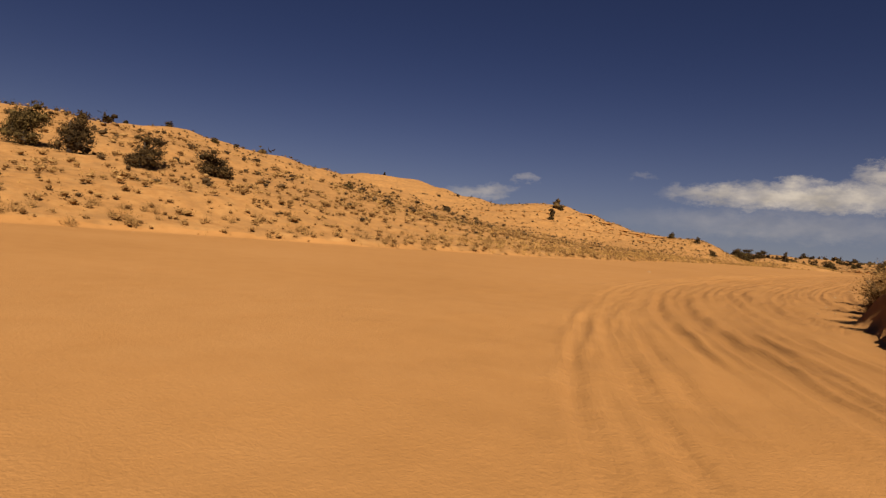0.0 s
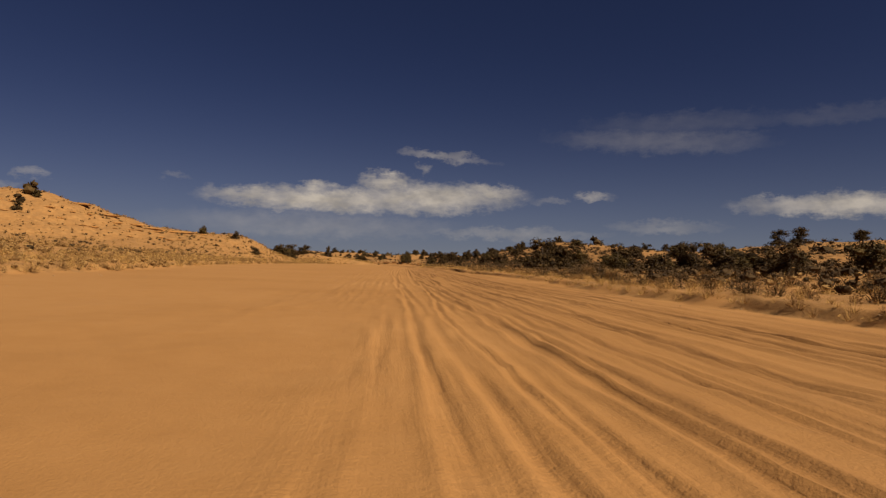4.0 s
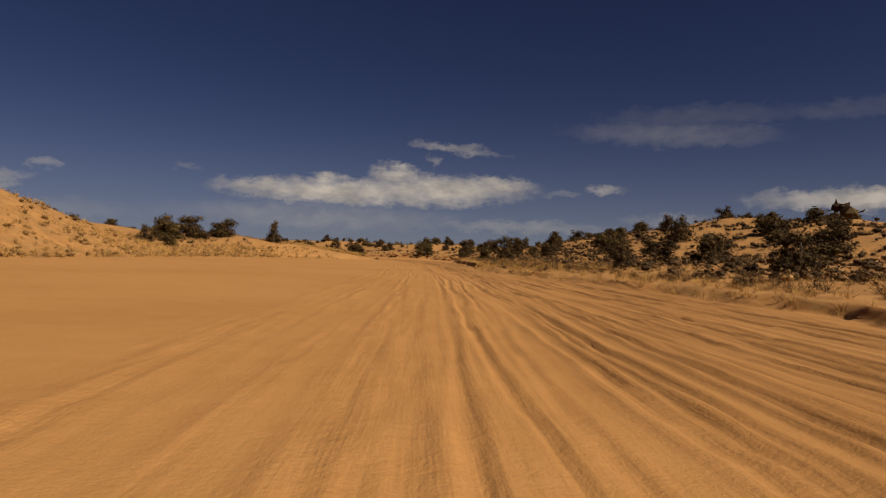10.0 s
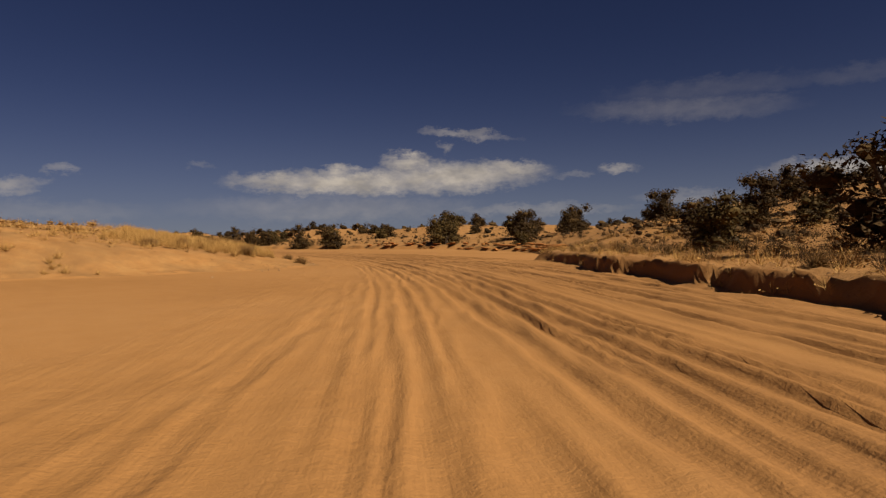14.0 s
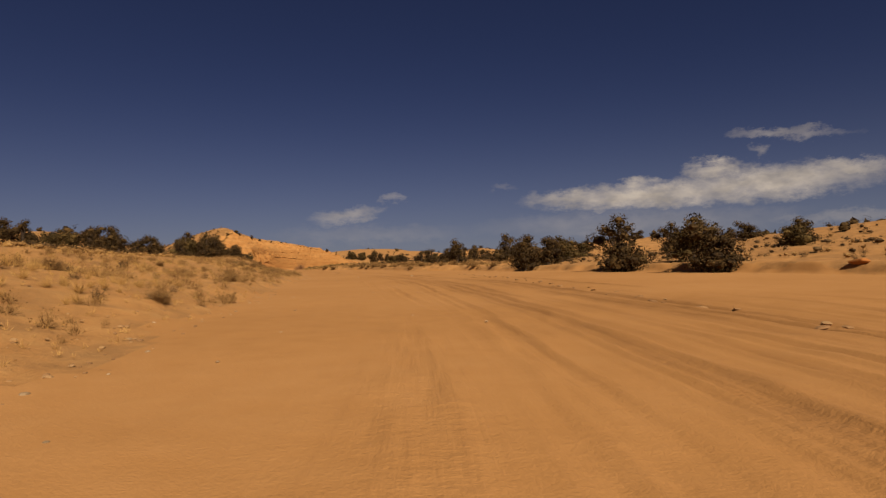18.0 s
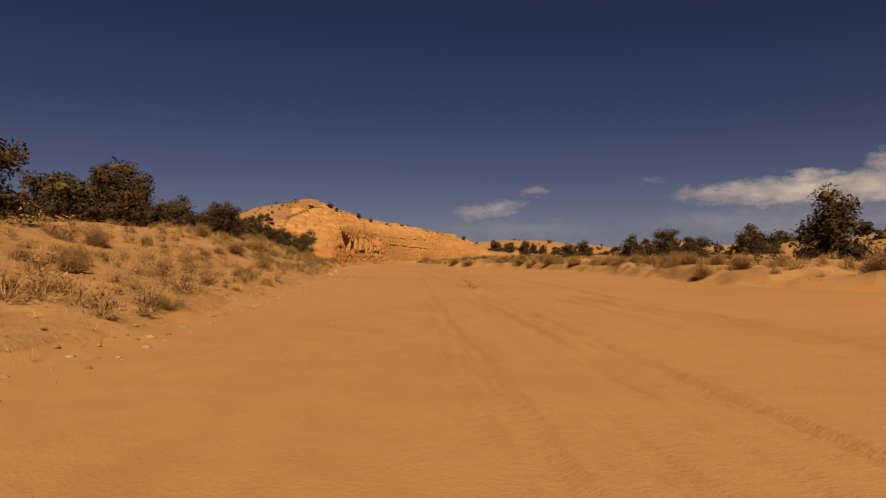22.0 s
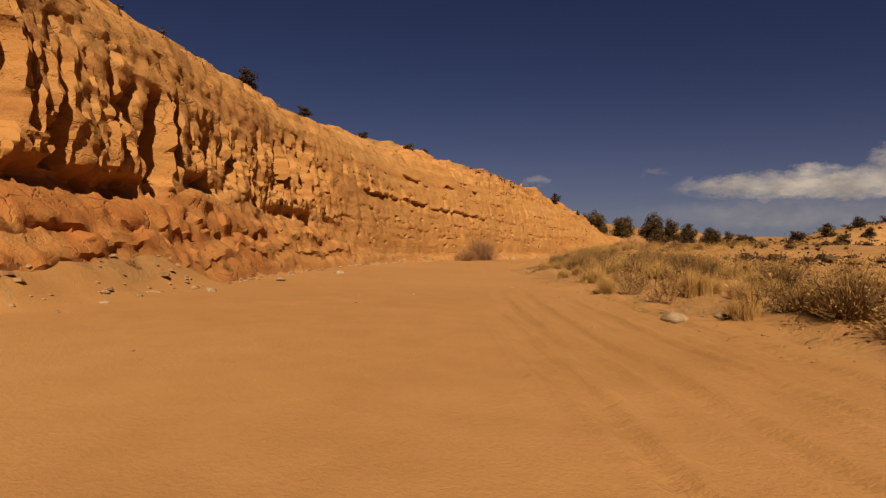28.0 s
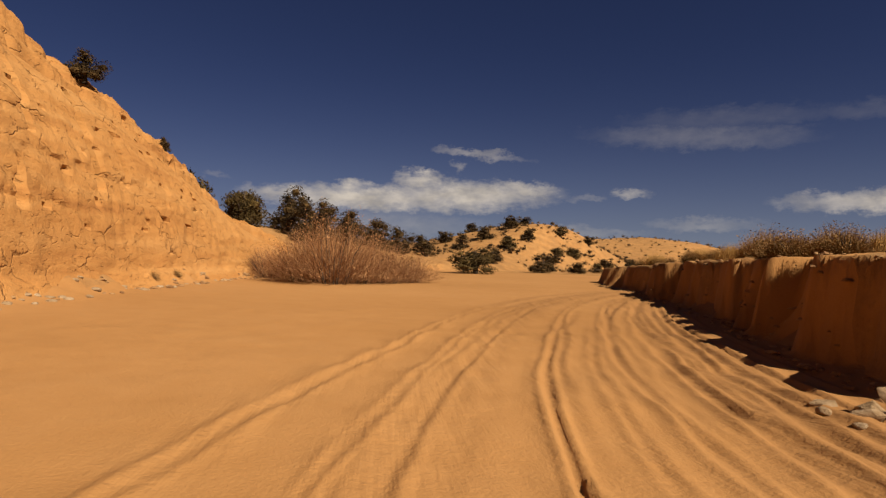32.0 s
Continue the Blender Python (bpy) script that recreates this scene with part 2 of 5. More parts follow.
SAND = surface("wash_sand", sand_nodes, 0.95, 0.5, 0.03)
SOIL = surface("desert_soil", soil_nodes, 0.95, 0.7, 0.08)
CLIFF = surface("sandstone_cliff", cliff_nodes, 0.92, 0.6, 0.12)
LEAF = surface("juniper_foliage", plain((0.013, 0.0068, 0.0018), (0.036, 0.0200, 0.0055), (0.074, 0.0420, 0.0120), 1.2, True), 0.85)
LEAF_OLIVE = surface("olive_foliage", plain((0.021, 0.0125, 0.0032), (0.050, 0.0310, 0.0080), (0.090, 0.0560, 0.0150), 1.2, True), 0.8)
BARK = surface("juniper_bark", plain((0.034, 0.023, 0.016), (0.069, 0.049, 0.034), (0.115, 0.086, 0.063), 6.0), 0.95, 0.6, 0.02)
SAGE = surface("sagebrush_twigs", plain((0.098, 0.048, 0.014), (0.182, 0.096, 0.030), (0.270, 0.154, 0.054), 1.5, True), 0.9)
STRAW = surface("dry_grass_blades", plain((0.205, 0.105, 0.028), (0.340, 0.186, 0.052), (0.450, 0.272, 0.090), 1.0, True), 0.85)
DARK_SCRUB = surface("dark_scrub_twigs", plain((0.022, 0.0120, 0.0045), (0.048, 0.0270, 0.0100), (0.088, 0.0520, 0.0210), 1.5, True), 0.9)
TAMARISK = surface("tamarisk_twigs", plain((0.130, 0.056, 0.021), (0.240, 0.112, 0.045), (0.330, 0.172, 0.074), 1.5, True), 0.9)
CLOD = surface("crumbled_clay", plain((0.138, 0.069, 0.028), (0.219, 0.118, 0.049), (0.277, 0.162, 0.069), 3.0, True), 0.95, 0.6, 0.03)
PALE = surface("pale_caliche", plain((0.173, 0.104, 0.049), (0.265, 0.173, 0.090), (0.346, 0.248, 0.150), 4.0), 0.9, 0.8, 0.04)


# ---- plan: a sandy wash along a centre line; s runs along it, d across it, right positive ----
CENTRE = ((83.4, -86.3), (41.7, -43.2), (10.4, -10.8), (0.0, 0.0), (-7.2, 13.1), (-12.0, 28.4), (-13.9, 42.2), (-15.2, 76.2), (-16.5, 116.2),
          (-17.3, 170.2), (-16.8, 227.2), (-18.0, 262.1), (-20.9, 292.0), (-25.1, 310.5), (-35.6, 336.4), (-51.3, 363.1), (-70.9, 389.7),
          (-101.4, 424.1), (-141.2, 466.2), (-164.1, 490.0), (-179.1, 506.1), (-192.5, 522.2), (-202.4, 537.3), (-208.5, 550.9), (-211.5, 565.6),
          (-212.9, 601.6), (-210.5, 618.0), (-202.0, 640.0), (-187.0, 664.0), (-166.0, 690.0), (-130.0, 735.0))
EDGE_LEFT = ((-120, -40), (-40, -55), (0, -60), (20, -40), (45, -25), (70, -21), (110, -22), (150, -27), (215, -30), (260, -28), (285, -21), (298, -8), (302, -4.0), (306, -1.8), (311, -1.7), (318, -2.4),
             (324, -3.0), (340, -4.3), (360, -5.8), (385, -7.4), (402, -7.2), (415, -5.6), (436, -4.7), (460, -5.4), (484, -6.2), (510, -8.5),
             (530, -9.2), (551, -9.2), (568, -8.6), (587, -7.8), (604, -8.2), (615, -8.5), (629, -7.9), (643, -9.2), (655, -10.0), (665, -10.4), (673, -10.5),
             (682, -12), (700, -14), (740, -12), (900, -10))
EDGE_RIGHT = ((-120, 20), (-20, 8), (0, 7.2), (14, 7.2), (27, 10.5), (41, 12.8), (64, 14), (88, 12.8), (110, 14.5), (135, 15), (147, 12.6), (164, 12), (192, 12.8),
              (210, 11.2), (224, 8.6), (234, 6.4), (243, 6.3), (252, 7.2), (264, 9.2), (280, 10.4), (295, 12.2), (308, 14.5), (322, 24), (340, 33), (356, 34),
              (368, 29), (392, 26.5), (420, 23.5), (450, 24.5), (462, 18), (480, 18.6), (495, 18.5), (505, 17), (522, 19), (534, 16), (544, 9.6), (556, 8.4),
              (567, 7.6), (577, 5.4), (590, 4.4), (602, 3.4), (614, 3.0), (621, 3.2), (625, 2.9), (628, 2.5), (632, 3.8), (637, 5.6), (645, 7.8), (655, 10.6), (670, 13), (700, 12), (731, 12), (900, 12))
# height of the bank's step and the width over which it rises
STEP_LEFT = ((-120, 0.6), (60, 0.5), (200, 0.5), (280, 0.5), (300, 0.9), (330, 0.75), (360, 0.55), (400, 0.35), (440, 0.3), (480, 0.5), (510, 0.9), (530, 1.0), (690, 0.8), (900, 1.0))
STEP_RIGHT = ((-120, 1.0), (0, 1.1), (30, 0.9), (60, 0.5), (110, 0.35), (150, 0.4), (172, 0.55), (200, 0.4), (226, 0.35), (238, 0.4), (250, 0.4), (258, 0.55), (290, 0.7), (312, 0.6),
              (330, 0.5), (360, 0.7), (390, 0.8), (430, 0.6), (460, 0.5), (500, 0.75), (530, 0.6), (545, 0.55), (575, 0.3), (592, 0.2), (610, 0.2), (622, 0.22), (626, 0.35), (628.5, 1.05), (637, 1.6), (645, 1.8), (660, 1.7), (690, 1.2), (900, 1.0))
WIDE_RIGHT = ((-120, 0.6), (40, 0.8), (90, 1.2), (150, 0.5), (180, 0.4), (205, 1.2), (238, 1.6), (250, 1.6), (256, 0.3), (295, 0.3), (312, 1.0), (450, 1.4), (530, 1.2), (575, 2.2), (612, 2.4), (624, 1.8), (628, 0.55), (636, 0.42), (650, 0.42), (690, 0.5), (700, 0.8))
HILLS_LEFT = ((-235, 228, 25, 75, 55), (-160, 222, 7.8, 55, 40), (-113, 226, 7.8, 26, 30), (-65, 229, 5.2, 18, 22), (-50, 286, 1.3, 14, 16), (-262, 466, 11, 42, 40), (-185, 95, 21.5, 65, 60), (-120, 35, 10, 55, 45), (-125, 125, 3.2, 30, 30), (-320, 530, 6, 70, 55), (-232, 642, 3.2, 20, 24))
HILLS_RIGHT = ((46, 288, 7.5, 26, 50), (80, 190, 5.0, 40, 60), (85, 90, 4.5, 40, 60), (30, 345, 3.0, 40, 40), (10, 470, 3.0, 60, 50), (-60, 560, 4.0, 60, 50), (-188, 706, 8.5, 24, 26), (-130, 800, 9, 60, 40), (-70, 690, 4, 50, 40), (-330, 800, 10, 90, 50))


def curve_points(points, step=1.0):
    """A smooth line through points, evenly sampled, with its length and its sideways direction."""
    p = np.array(points, float)
    u = np.r_[0, np.cumsum(np.sqrt(np.hypot(*np.diff(p, axis=0).T)))]
    m = np.gradient(p, u, axis=0)
    out = []
    for i in range(len(p) - 1):
        h = u[i + 1] - u[i]
        k = np.linspace(0, 1, 60, endpoint=False)[:, None]
        out.append((2 * k**3 - 3 * k**2 + 1) * p[i] + (k**3 - 2 * k**2 + k) * h * m[i] + (-2 * k**3 + 3 * k**2) * p[i + 1] + (k**3 - k**2) * h * m[i + 1])
    q = np.vstack(out + [p[-1:]])
    s = np.r_[0, np.cumsum(np.hypot(*np.diff(q, axis=0).T))]
    even = np.arange(0, s[-1], step)
    q = np.stack([np.interp(even, s, q[:, 0]), np.interp(even, s, q[:, 1])], 1)
    origin = even[np.argmin(np.hypot(q[:, 0], q[:, 1]))]
    return q, even - origin


LINE, LINE_S = curve_points(CENTRE)
TANGENT = np.gradient(LINE, axis=0)
TANGENT /= np.linalg.norm(TANGENT, axis=1, keepdims=True)


def table(rows, s):
    a = np.array(rows, float)
    return np.interp(s, a[:, 0], a[:, 1])


def to_xy(s, d):
    x, y = np.interp(s, LINE_S, LINE[:, 0]), np.interp(s, LINE_S, LINE[:, 1])
    tx, ty = np.interp(s, LINE_S, TANGENT[:, 0]), np.interp(s, LINE_S, TANGENT[:, 1])
    return x + d * ty, y - d * tx


def to_sd(x, y):
    x, y = np.atleast_1d(np.asarray(x, float)), np.atleast_1d(np.asarray(y, float))
    s, d = np.empty_like(x), np.empty_like(x)
    coarse = LINE[::6]
    for a in range(0, len(x), 20000):
        px, py = x[a:a + 20000], y[a:a + 20000]
        i = ((px[:, None] - coarse[:, 0]) ** 2 + (py[:, None] - coarse[:, 1]) ** 2).argmin(1) * 6
        for _ in range(4):
            along = (px - LINE[i, 0]) * TANGENT[i, 0] + (py - LINE[i, 1]) * TANGENT[i, 1]
            i = np.clip(i + np.clip(np.round(along * 0.7), -4, 4).astype(int), 0, len(LINE) - 1)
        along = (px - LINE[i, 0]) * TANGENT[i, 0] + (py - LINE[i, 1]) * TANGENT[i, 1]
        side = (px - LINE[i, 0]) * TANGENT[i, 1] - (py - LINE[i, 1]) * TANGENT[i, 0]
        s[a:a + 20000], d[a:a + 20000] = LINE_S[i] + along, side
    return s, d


HASH = np.random.RandomState(7).rand(256, 256)


def vnoise(x, y, scale, seed=0):
    """Smooth noise from -1 to 1 with bumps about scale metres apart."""
    u, v = np.asarray(x) / scale + seed * 17.3, np.asarray(y) / scale + seed * 5.7
    i, j = np.floor(u).astype(int), np.floor(v).astype(int)
    f, g = u - i, v - j
    f, g = f * f * (3 - 2 * f), g * g * (3 - 2 * g)
    h = lambda a, b: HASH[a % 256, b % 256]
    return 2 * ((h(i, j) * (1 - f) + h(i + 1, j) * f) * (1 - g) + (h(i, j + 1) * (1 - f) + h(i + 1, j + 1) * f) * g) - 1


def rise(x, a, b):
    t = np.clip((x - a) / np.maximum(b - a, 1e-6), 0, 1)
    return t * t * (3 - 2 * t)


CREST = ((500, 0), (515, 0.6), (530, 4.5), (545, 8.5), (560, 11.5), (581, 14.4), (610, 13.6), (629, 12.1), (638, 11.2), (643, 11.0), (648, 10.5), (655, 10.2), (661, 9.1), (665, 8.2), (670, 6.8), (677, 4.2), (686, 1.8), (692, 0))
FACE_TOP = ((515, 0.4), (530, 2.6), (545, 5.4), (560, 7.8), (581, 9.0), (603, 8.8), (612, 9.4), (625, 8.8), (638, 8.7), (643, 8.5), (648, 8.3), (655, 8.0), (661, 7.4), (665, 6.6), (670, 5.3), (677, 3.4), (686, 1.3), (692, 0))


def height(s, d, x, y):
    """The ground's height."""
    el, er = table(EDGE_LEFT, s) - d, d - table(EDGE_RIGHT, s)
    wob = 0.55 * vnoise(s, d, 4.0, 3) + 0.3 * vnoise(s, d, 1.3, 4) + 0.16 * vnoise(s, d, 0.6, 12) * rise(s, 540, 560) + 0.30 * np.tanh(3 * vnoise(s, d * 0.2, 0.9, 17)) * rise(s, 632, 638)
    el, er = el + wob * np.clip(rise(s, 340, 370), 0.3, 1), er + wob
    inside = np.clip(np.maximum(el, er), 0, None)
    z = 0.05 * vnoise(x, y, 7, 1) * np.clip(1 - np.abs(d) / 30, 0, 1)
    z = z + 0.010 * np.clip(-d - 8, 0, 40) + 0.06 * rise(d, 8.5, 10.5) * rise(s, 345, 360) * (1 - rise(s, 412, 430)) * 3.5
    step_l = table(STEP_LEFT, s)
    z = z + (1.65 + 0.75 * rise(s, 440, 490)) * rise(el, 1.0 - 0.7 * rise(s, 440, 480), 17 - 6 * rise(s, 440, 480)) * rise(s, 308, 335) * (1 - rise(s, 512, 528))
    z = z + step_l * rise(el, 0, 1.6 + 4.6 * rise(s, 190, 230) * (1 - rise(s, 345, 380))) + 0.055 * np.clip(el, 0, 45) * (1 - rise(s, 505, 530) * (1 - rise(s, 676, 690)))
    z = z + table(STEP_RIGHT, s) * rise(er, 0, table(WIDE_RIGHT, s)) + 0.022 * np.clip(er, 0, 90)
    mound = rise(s, 425, 445) * (1 - rise(s, 545, 572))          # sand heaped round the shrubs
    z = z + 0.65 * mound * rise(er, 0.2, 2.0) * (1 - rise(er, 8, 14)) * np.clip(vnoise(x, y, 4.5, 91) + 0.2, 0, 1)
    away = rise(inside, 4, 60)
    for hx, hy, hz, rx, ry in HILLS_LEFT + HILLS_RIGHT:
        lump = hz * np.exp(-((x - hx) / rx) ** 2 - ((y - hy) / ry) ** 2)
        z = z + lump * rise(inside, 0, 14)
    z = z + away * 0.4 * np.sin(z * 1.9 + 1.5 * vnoise(x, y, 18, 14)) + away * 0.7 * (0.5 - np.abs(vnoise(x, y, 9, 15))) + away * 1.2 * (0.5 - np.abs(vnoise(x, y, 26, 16)))
    crest = table(CREST, s)
    z = z + (crest - 0.5) * rise(el, 9 - 5 * rise(s, 618, 646), 13.5 - 7 * rise(s, 618, 646)) * (crest > 0.5) * (1 - 0.8 * rise(el, 14, 42))
    soft = rise(inside, 0.5, 9)
    z = z + soft * (0.16 * vnoise(x, y, 3.1, 5) + 0.28 * vnoise(x, y, 8.0, 6)) + away * (0.9 * vnoise(x, y, 21, 7) + 1.5 * vnoise(x, y, 47, 8))
    far = rise(inside, 120, 420)
    z = z + far * (3.0 * vnoise(x, y, 110, 9) + 5.0 * vnoise(x, y, 260, 10) + 2.0)
    z = z + rise(inside, 500, 1500) * (8.0 * vnoise(x, y, 480, 11) + 3.0)
    return z


def ground_z(x, y):
    s, d = to_sd(x, y)
    return height(s, d, np.atleast_1d(x), np.atleast_1d(y))


def mesh_from(name, verts, faces, material, smooth=True):
    """A mesh out of arrays; faces all have the same number of corners."""
    verts, faces = np.asarray(verts, np.float32), np.asarray(faces, np.int32)
    me = bpy.data.meshes.new(name)
    k = faces.shape[1]
    me.vertices.add(len(verts)), me.loops.add(faces.size), me.polygons.add(len(faces))
    me.vertices.foreach_set("co", verts.ravel())
    me.loops.foreach_set("vertex_index", faces.ravel())
    me.polygons.foreach_set("loop_start", np.arange(0, faces.size, k, dtype=np.int32))
    me.polygons.foreach_set("use_smooth", np.full(len(faces), smooth))
    me.materials.append(material)
    me.update(calc_edges=True)
    return me


def grid_faces(rows, cols):
    a = (np.arange(rows - 1)[:, None] * cols + np.arange(cols - 1)).ravel()
    return np.stack([a, a + 1, a + cols + 1, a + cols], 1)


def blocks(a, b, seed):
    """Broken ground in cells about one wide: each cell's own level and how near its edge is."""
    ia, ib = np.floor(a).astype(int), np.floor(b).astype(int)
    first, second, level = np.full(a.shape, 9.0), np.full(a.shape, 9.0), np.zeros(a.shape)
    for da in (-1, 0, 1):
        for db in (-1, 0, 1):
            ca, cb = ia + da, ib + db
            pa = ca + HASH[(ca + seed) % 256, (cb + seed * 3) % 256]
            pb = cb + HASH[(ca + seed * 5) % 256, (cb + seed * 7) % 256]
            far = np.hypot(a - pa, b - pb)
            own = HASH[(ca + seed * 11) % 256, (cb + seed * 2) % 256]
            second = np.where(far < first, first, np.minimum(second, far))
            level = np.where(far < first, own, level)
            first = np.minimum(first, far)
    return level - 0.5, np.clip((second - first) / 0.25, 0, 1)


# ---- the ground: one sheet to the horizon, fine near the wash ----
def spread(lo, hi, step, reach, growth=1.16):
    core = list(np.arange(lo, hi, step))
    k, out_lo, out_hi = step, [lo], [core[-1]]
    while out_lo[-1] > -reach:
        k *= growth
        out_lo.append(out_lo[-1] - k), out_hi.append(out_hi[-1] + k)
    return np.array(out_lo[:0:-1] + core + out_hi[1:])


def build_ground():
    gx, gy = spread(-290, 80, 2.1, 3200), spread(-60, 760, 2.1, 3200)
    x, y = [a.ravel() for a in np.meshgrid(gx, gy)]
    s, d = to_sd(x, y)
    z = height(s, d, x, y)
    out = np.maximum(table(EDGE_LEFT, s) - d, d - table(EDGE_RIGHT, s))
    inside_range = (s > -70) & (s < 725)
    z = z - np.where(inside_range, 0.9 * (1 - rise(out, 9.0, 12.5)), 0.0)
    return tagged(new("ground", mesh_from("ground", np.stack([x, y, z], 1), grid_faces(len(gy), len(gx)), SOIL)),
                  "orange desert soil rolling away to low hills", "ground", kind="structure")


# ruts: sideways place, depth, half width, first and last s, sway
RUTS = []
for k in range(44):
    at = -3.4 + 0.34 * k + 0.3 * math.sin(k * 5.3)
    start = (60 if at < -0.8 else 34 if at < 1.6 else 0) + (k * 11) % 23
    deep = (0.022 + 0.040 * ((k * 7) % 5) / 4) * (1.35 if at > 1.2 else 1.0 if at > -0.5 else 0.28)
    RUTS.append((at, deep, 0.07 + 0.03 * ((k * 3) % 4), start, 306 + (k * 53) % 125 if k % 3 == 0 else 285 + (k * 17) % 40, k + 1))
for k in range(46):                                  # single narrow tracks further out
    at = 2.2 + 0.24 * k + 0.4 * math.sin(k * 4.1)
    start = 6 + (k * 37) % 210
    RUTS.append((at, 0.025 + 0.03 * ((k * 5) % 4) / 3, 0.055 + 0.02 * (k % 3), start, start + 50 + (k * 29) % 90, 200 + k))
for k in range(14):                                  # the bend at the start
    RUTS.append((0.6 + 0.45 * k + 0.3 * math.sin(k * 2.9), 0.022 + 0.03 * (k % 4) / 3, 0.09 + 0.03 * (k % 3), -6 + (k * 7) % 11, 40 + (k * 13) % 30, 260 + k))
for k in range(26):
    RUTS.append((-2.4 + 0.27 * k + 0.25 * math.sin(k * 3.7), (0.020 + 0.045 * ((k * 3) % 4) / 3) * (0.3 if k < 9 else 0.95), 0.06 + 0.026 * (k % 3), (616 if k < 12 else 600) + (k * 5) % 14, 735, 50 + k))
RUTS += [(2.2 + 0.55 * k, 0.095 + 0.045 * (k % 3), 0.14, 240 + 6 * (k % 5), 345 + 7 * (k % 4), 120 + k) for k in range(22)]
RUTS += [(1.0 + 0.7 * k, 0.055, 0.16, 405 + 8 * k, 590, 80 + k) for k in range(9)] + [(0.8 + 0.75 * k, 0.06, 0.15, 325, 412 + 8 * k, 100 + k) for k in range(11)]
RUTS += [(0.85, 0.12, 0.10, 614, 632, 91), (1.75, 0.09, 0.08, 614, 631, 92)]


def rut_depth(s, d):
    """Depth and tyre wear for rows at s with the sideways places d."""
    z, busy, flat = np.zeros_like(d), np.zeros_like(d), np.zeros_like(s)
    drift = 0.0075 * np.clip(s - 630, 0, 60) ** 2 + 0.05 * np.clip(s - 626, 0, 20)
    for at, deep, wide, s0, s1, seed in RUTS:
        rows = np.flatnonzero((s > s0) & (s < s1))
        q = s[rows]
        line = at + 0.55 * vnoise(q, q * 0, 38, seed) + 0.14 * vnoise(q, q * 0, 9, seed + 40) + 0.05 * vnoise(q, q * 0, 1.7, seed + 160) + drift[rows]
        live = rise(q, s0, s0 + 12) * (1 - rise(q, s1 - 12, s1)) * np.clip(0.6 + 0.9 * vnoise(q, q * 0, 11, seed + 80), 0.05, 1.3)
        edge = wide * (1 + 0.4 * vnoise(q, q * 0, 1.3, seed + 120))
        u = (d[rows] - line[:, None]) / edge[:, None]
        live = live[:, None]
        z[rows] += live * deep * (-np.exp(-u * u) + 0.5 * np.exp(-((np.abs(u) - 1.7) / 0.6) ** 2))
        busy[rows] = np.maximum(busy[rows], live * np.exp(-(u / 3.5) ** 2))
    z = np.where(z < 0, 0.068 * np.tanh(z / 0.068), 0.045 * np.tanh(z / 0.045))
    return z, np.clip(busy, 0, 1)


# where the closely meshed strip of the bed begins, sideways
FINE_FROM = ((-120, -4.4), (252, -4.4), (300, 0.5), (312, 0.6), (345, -1.9), (372, -3.6), (388, -4.2), (402, -4.2), (418, -3.2), (436, -2.3), (462, -2.9), (490, -4.0), (510, -4.4), (900, -4.4))


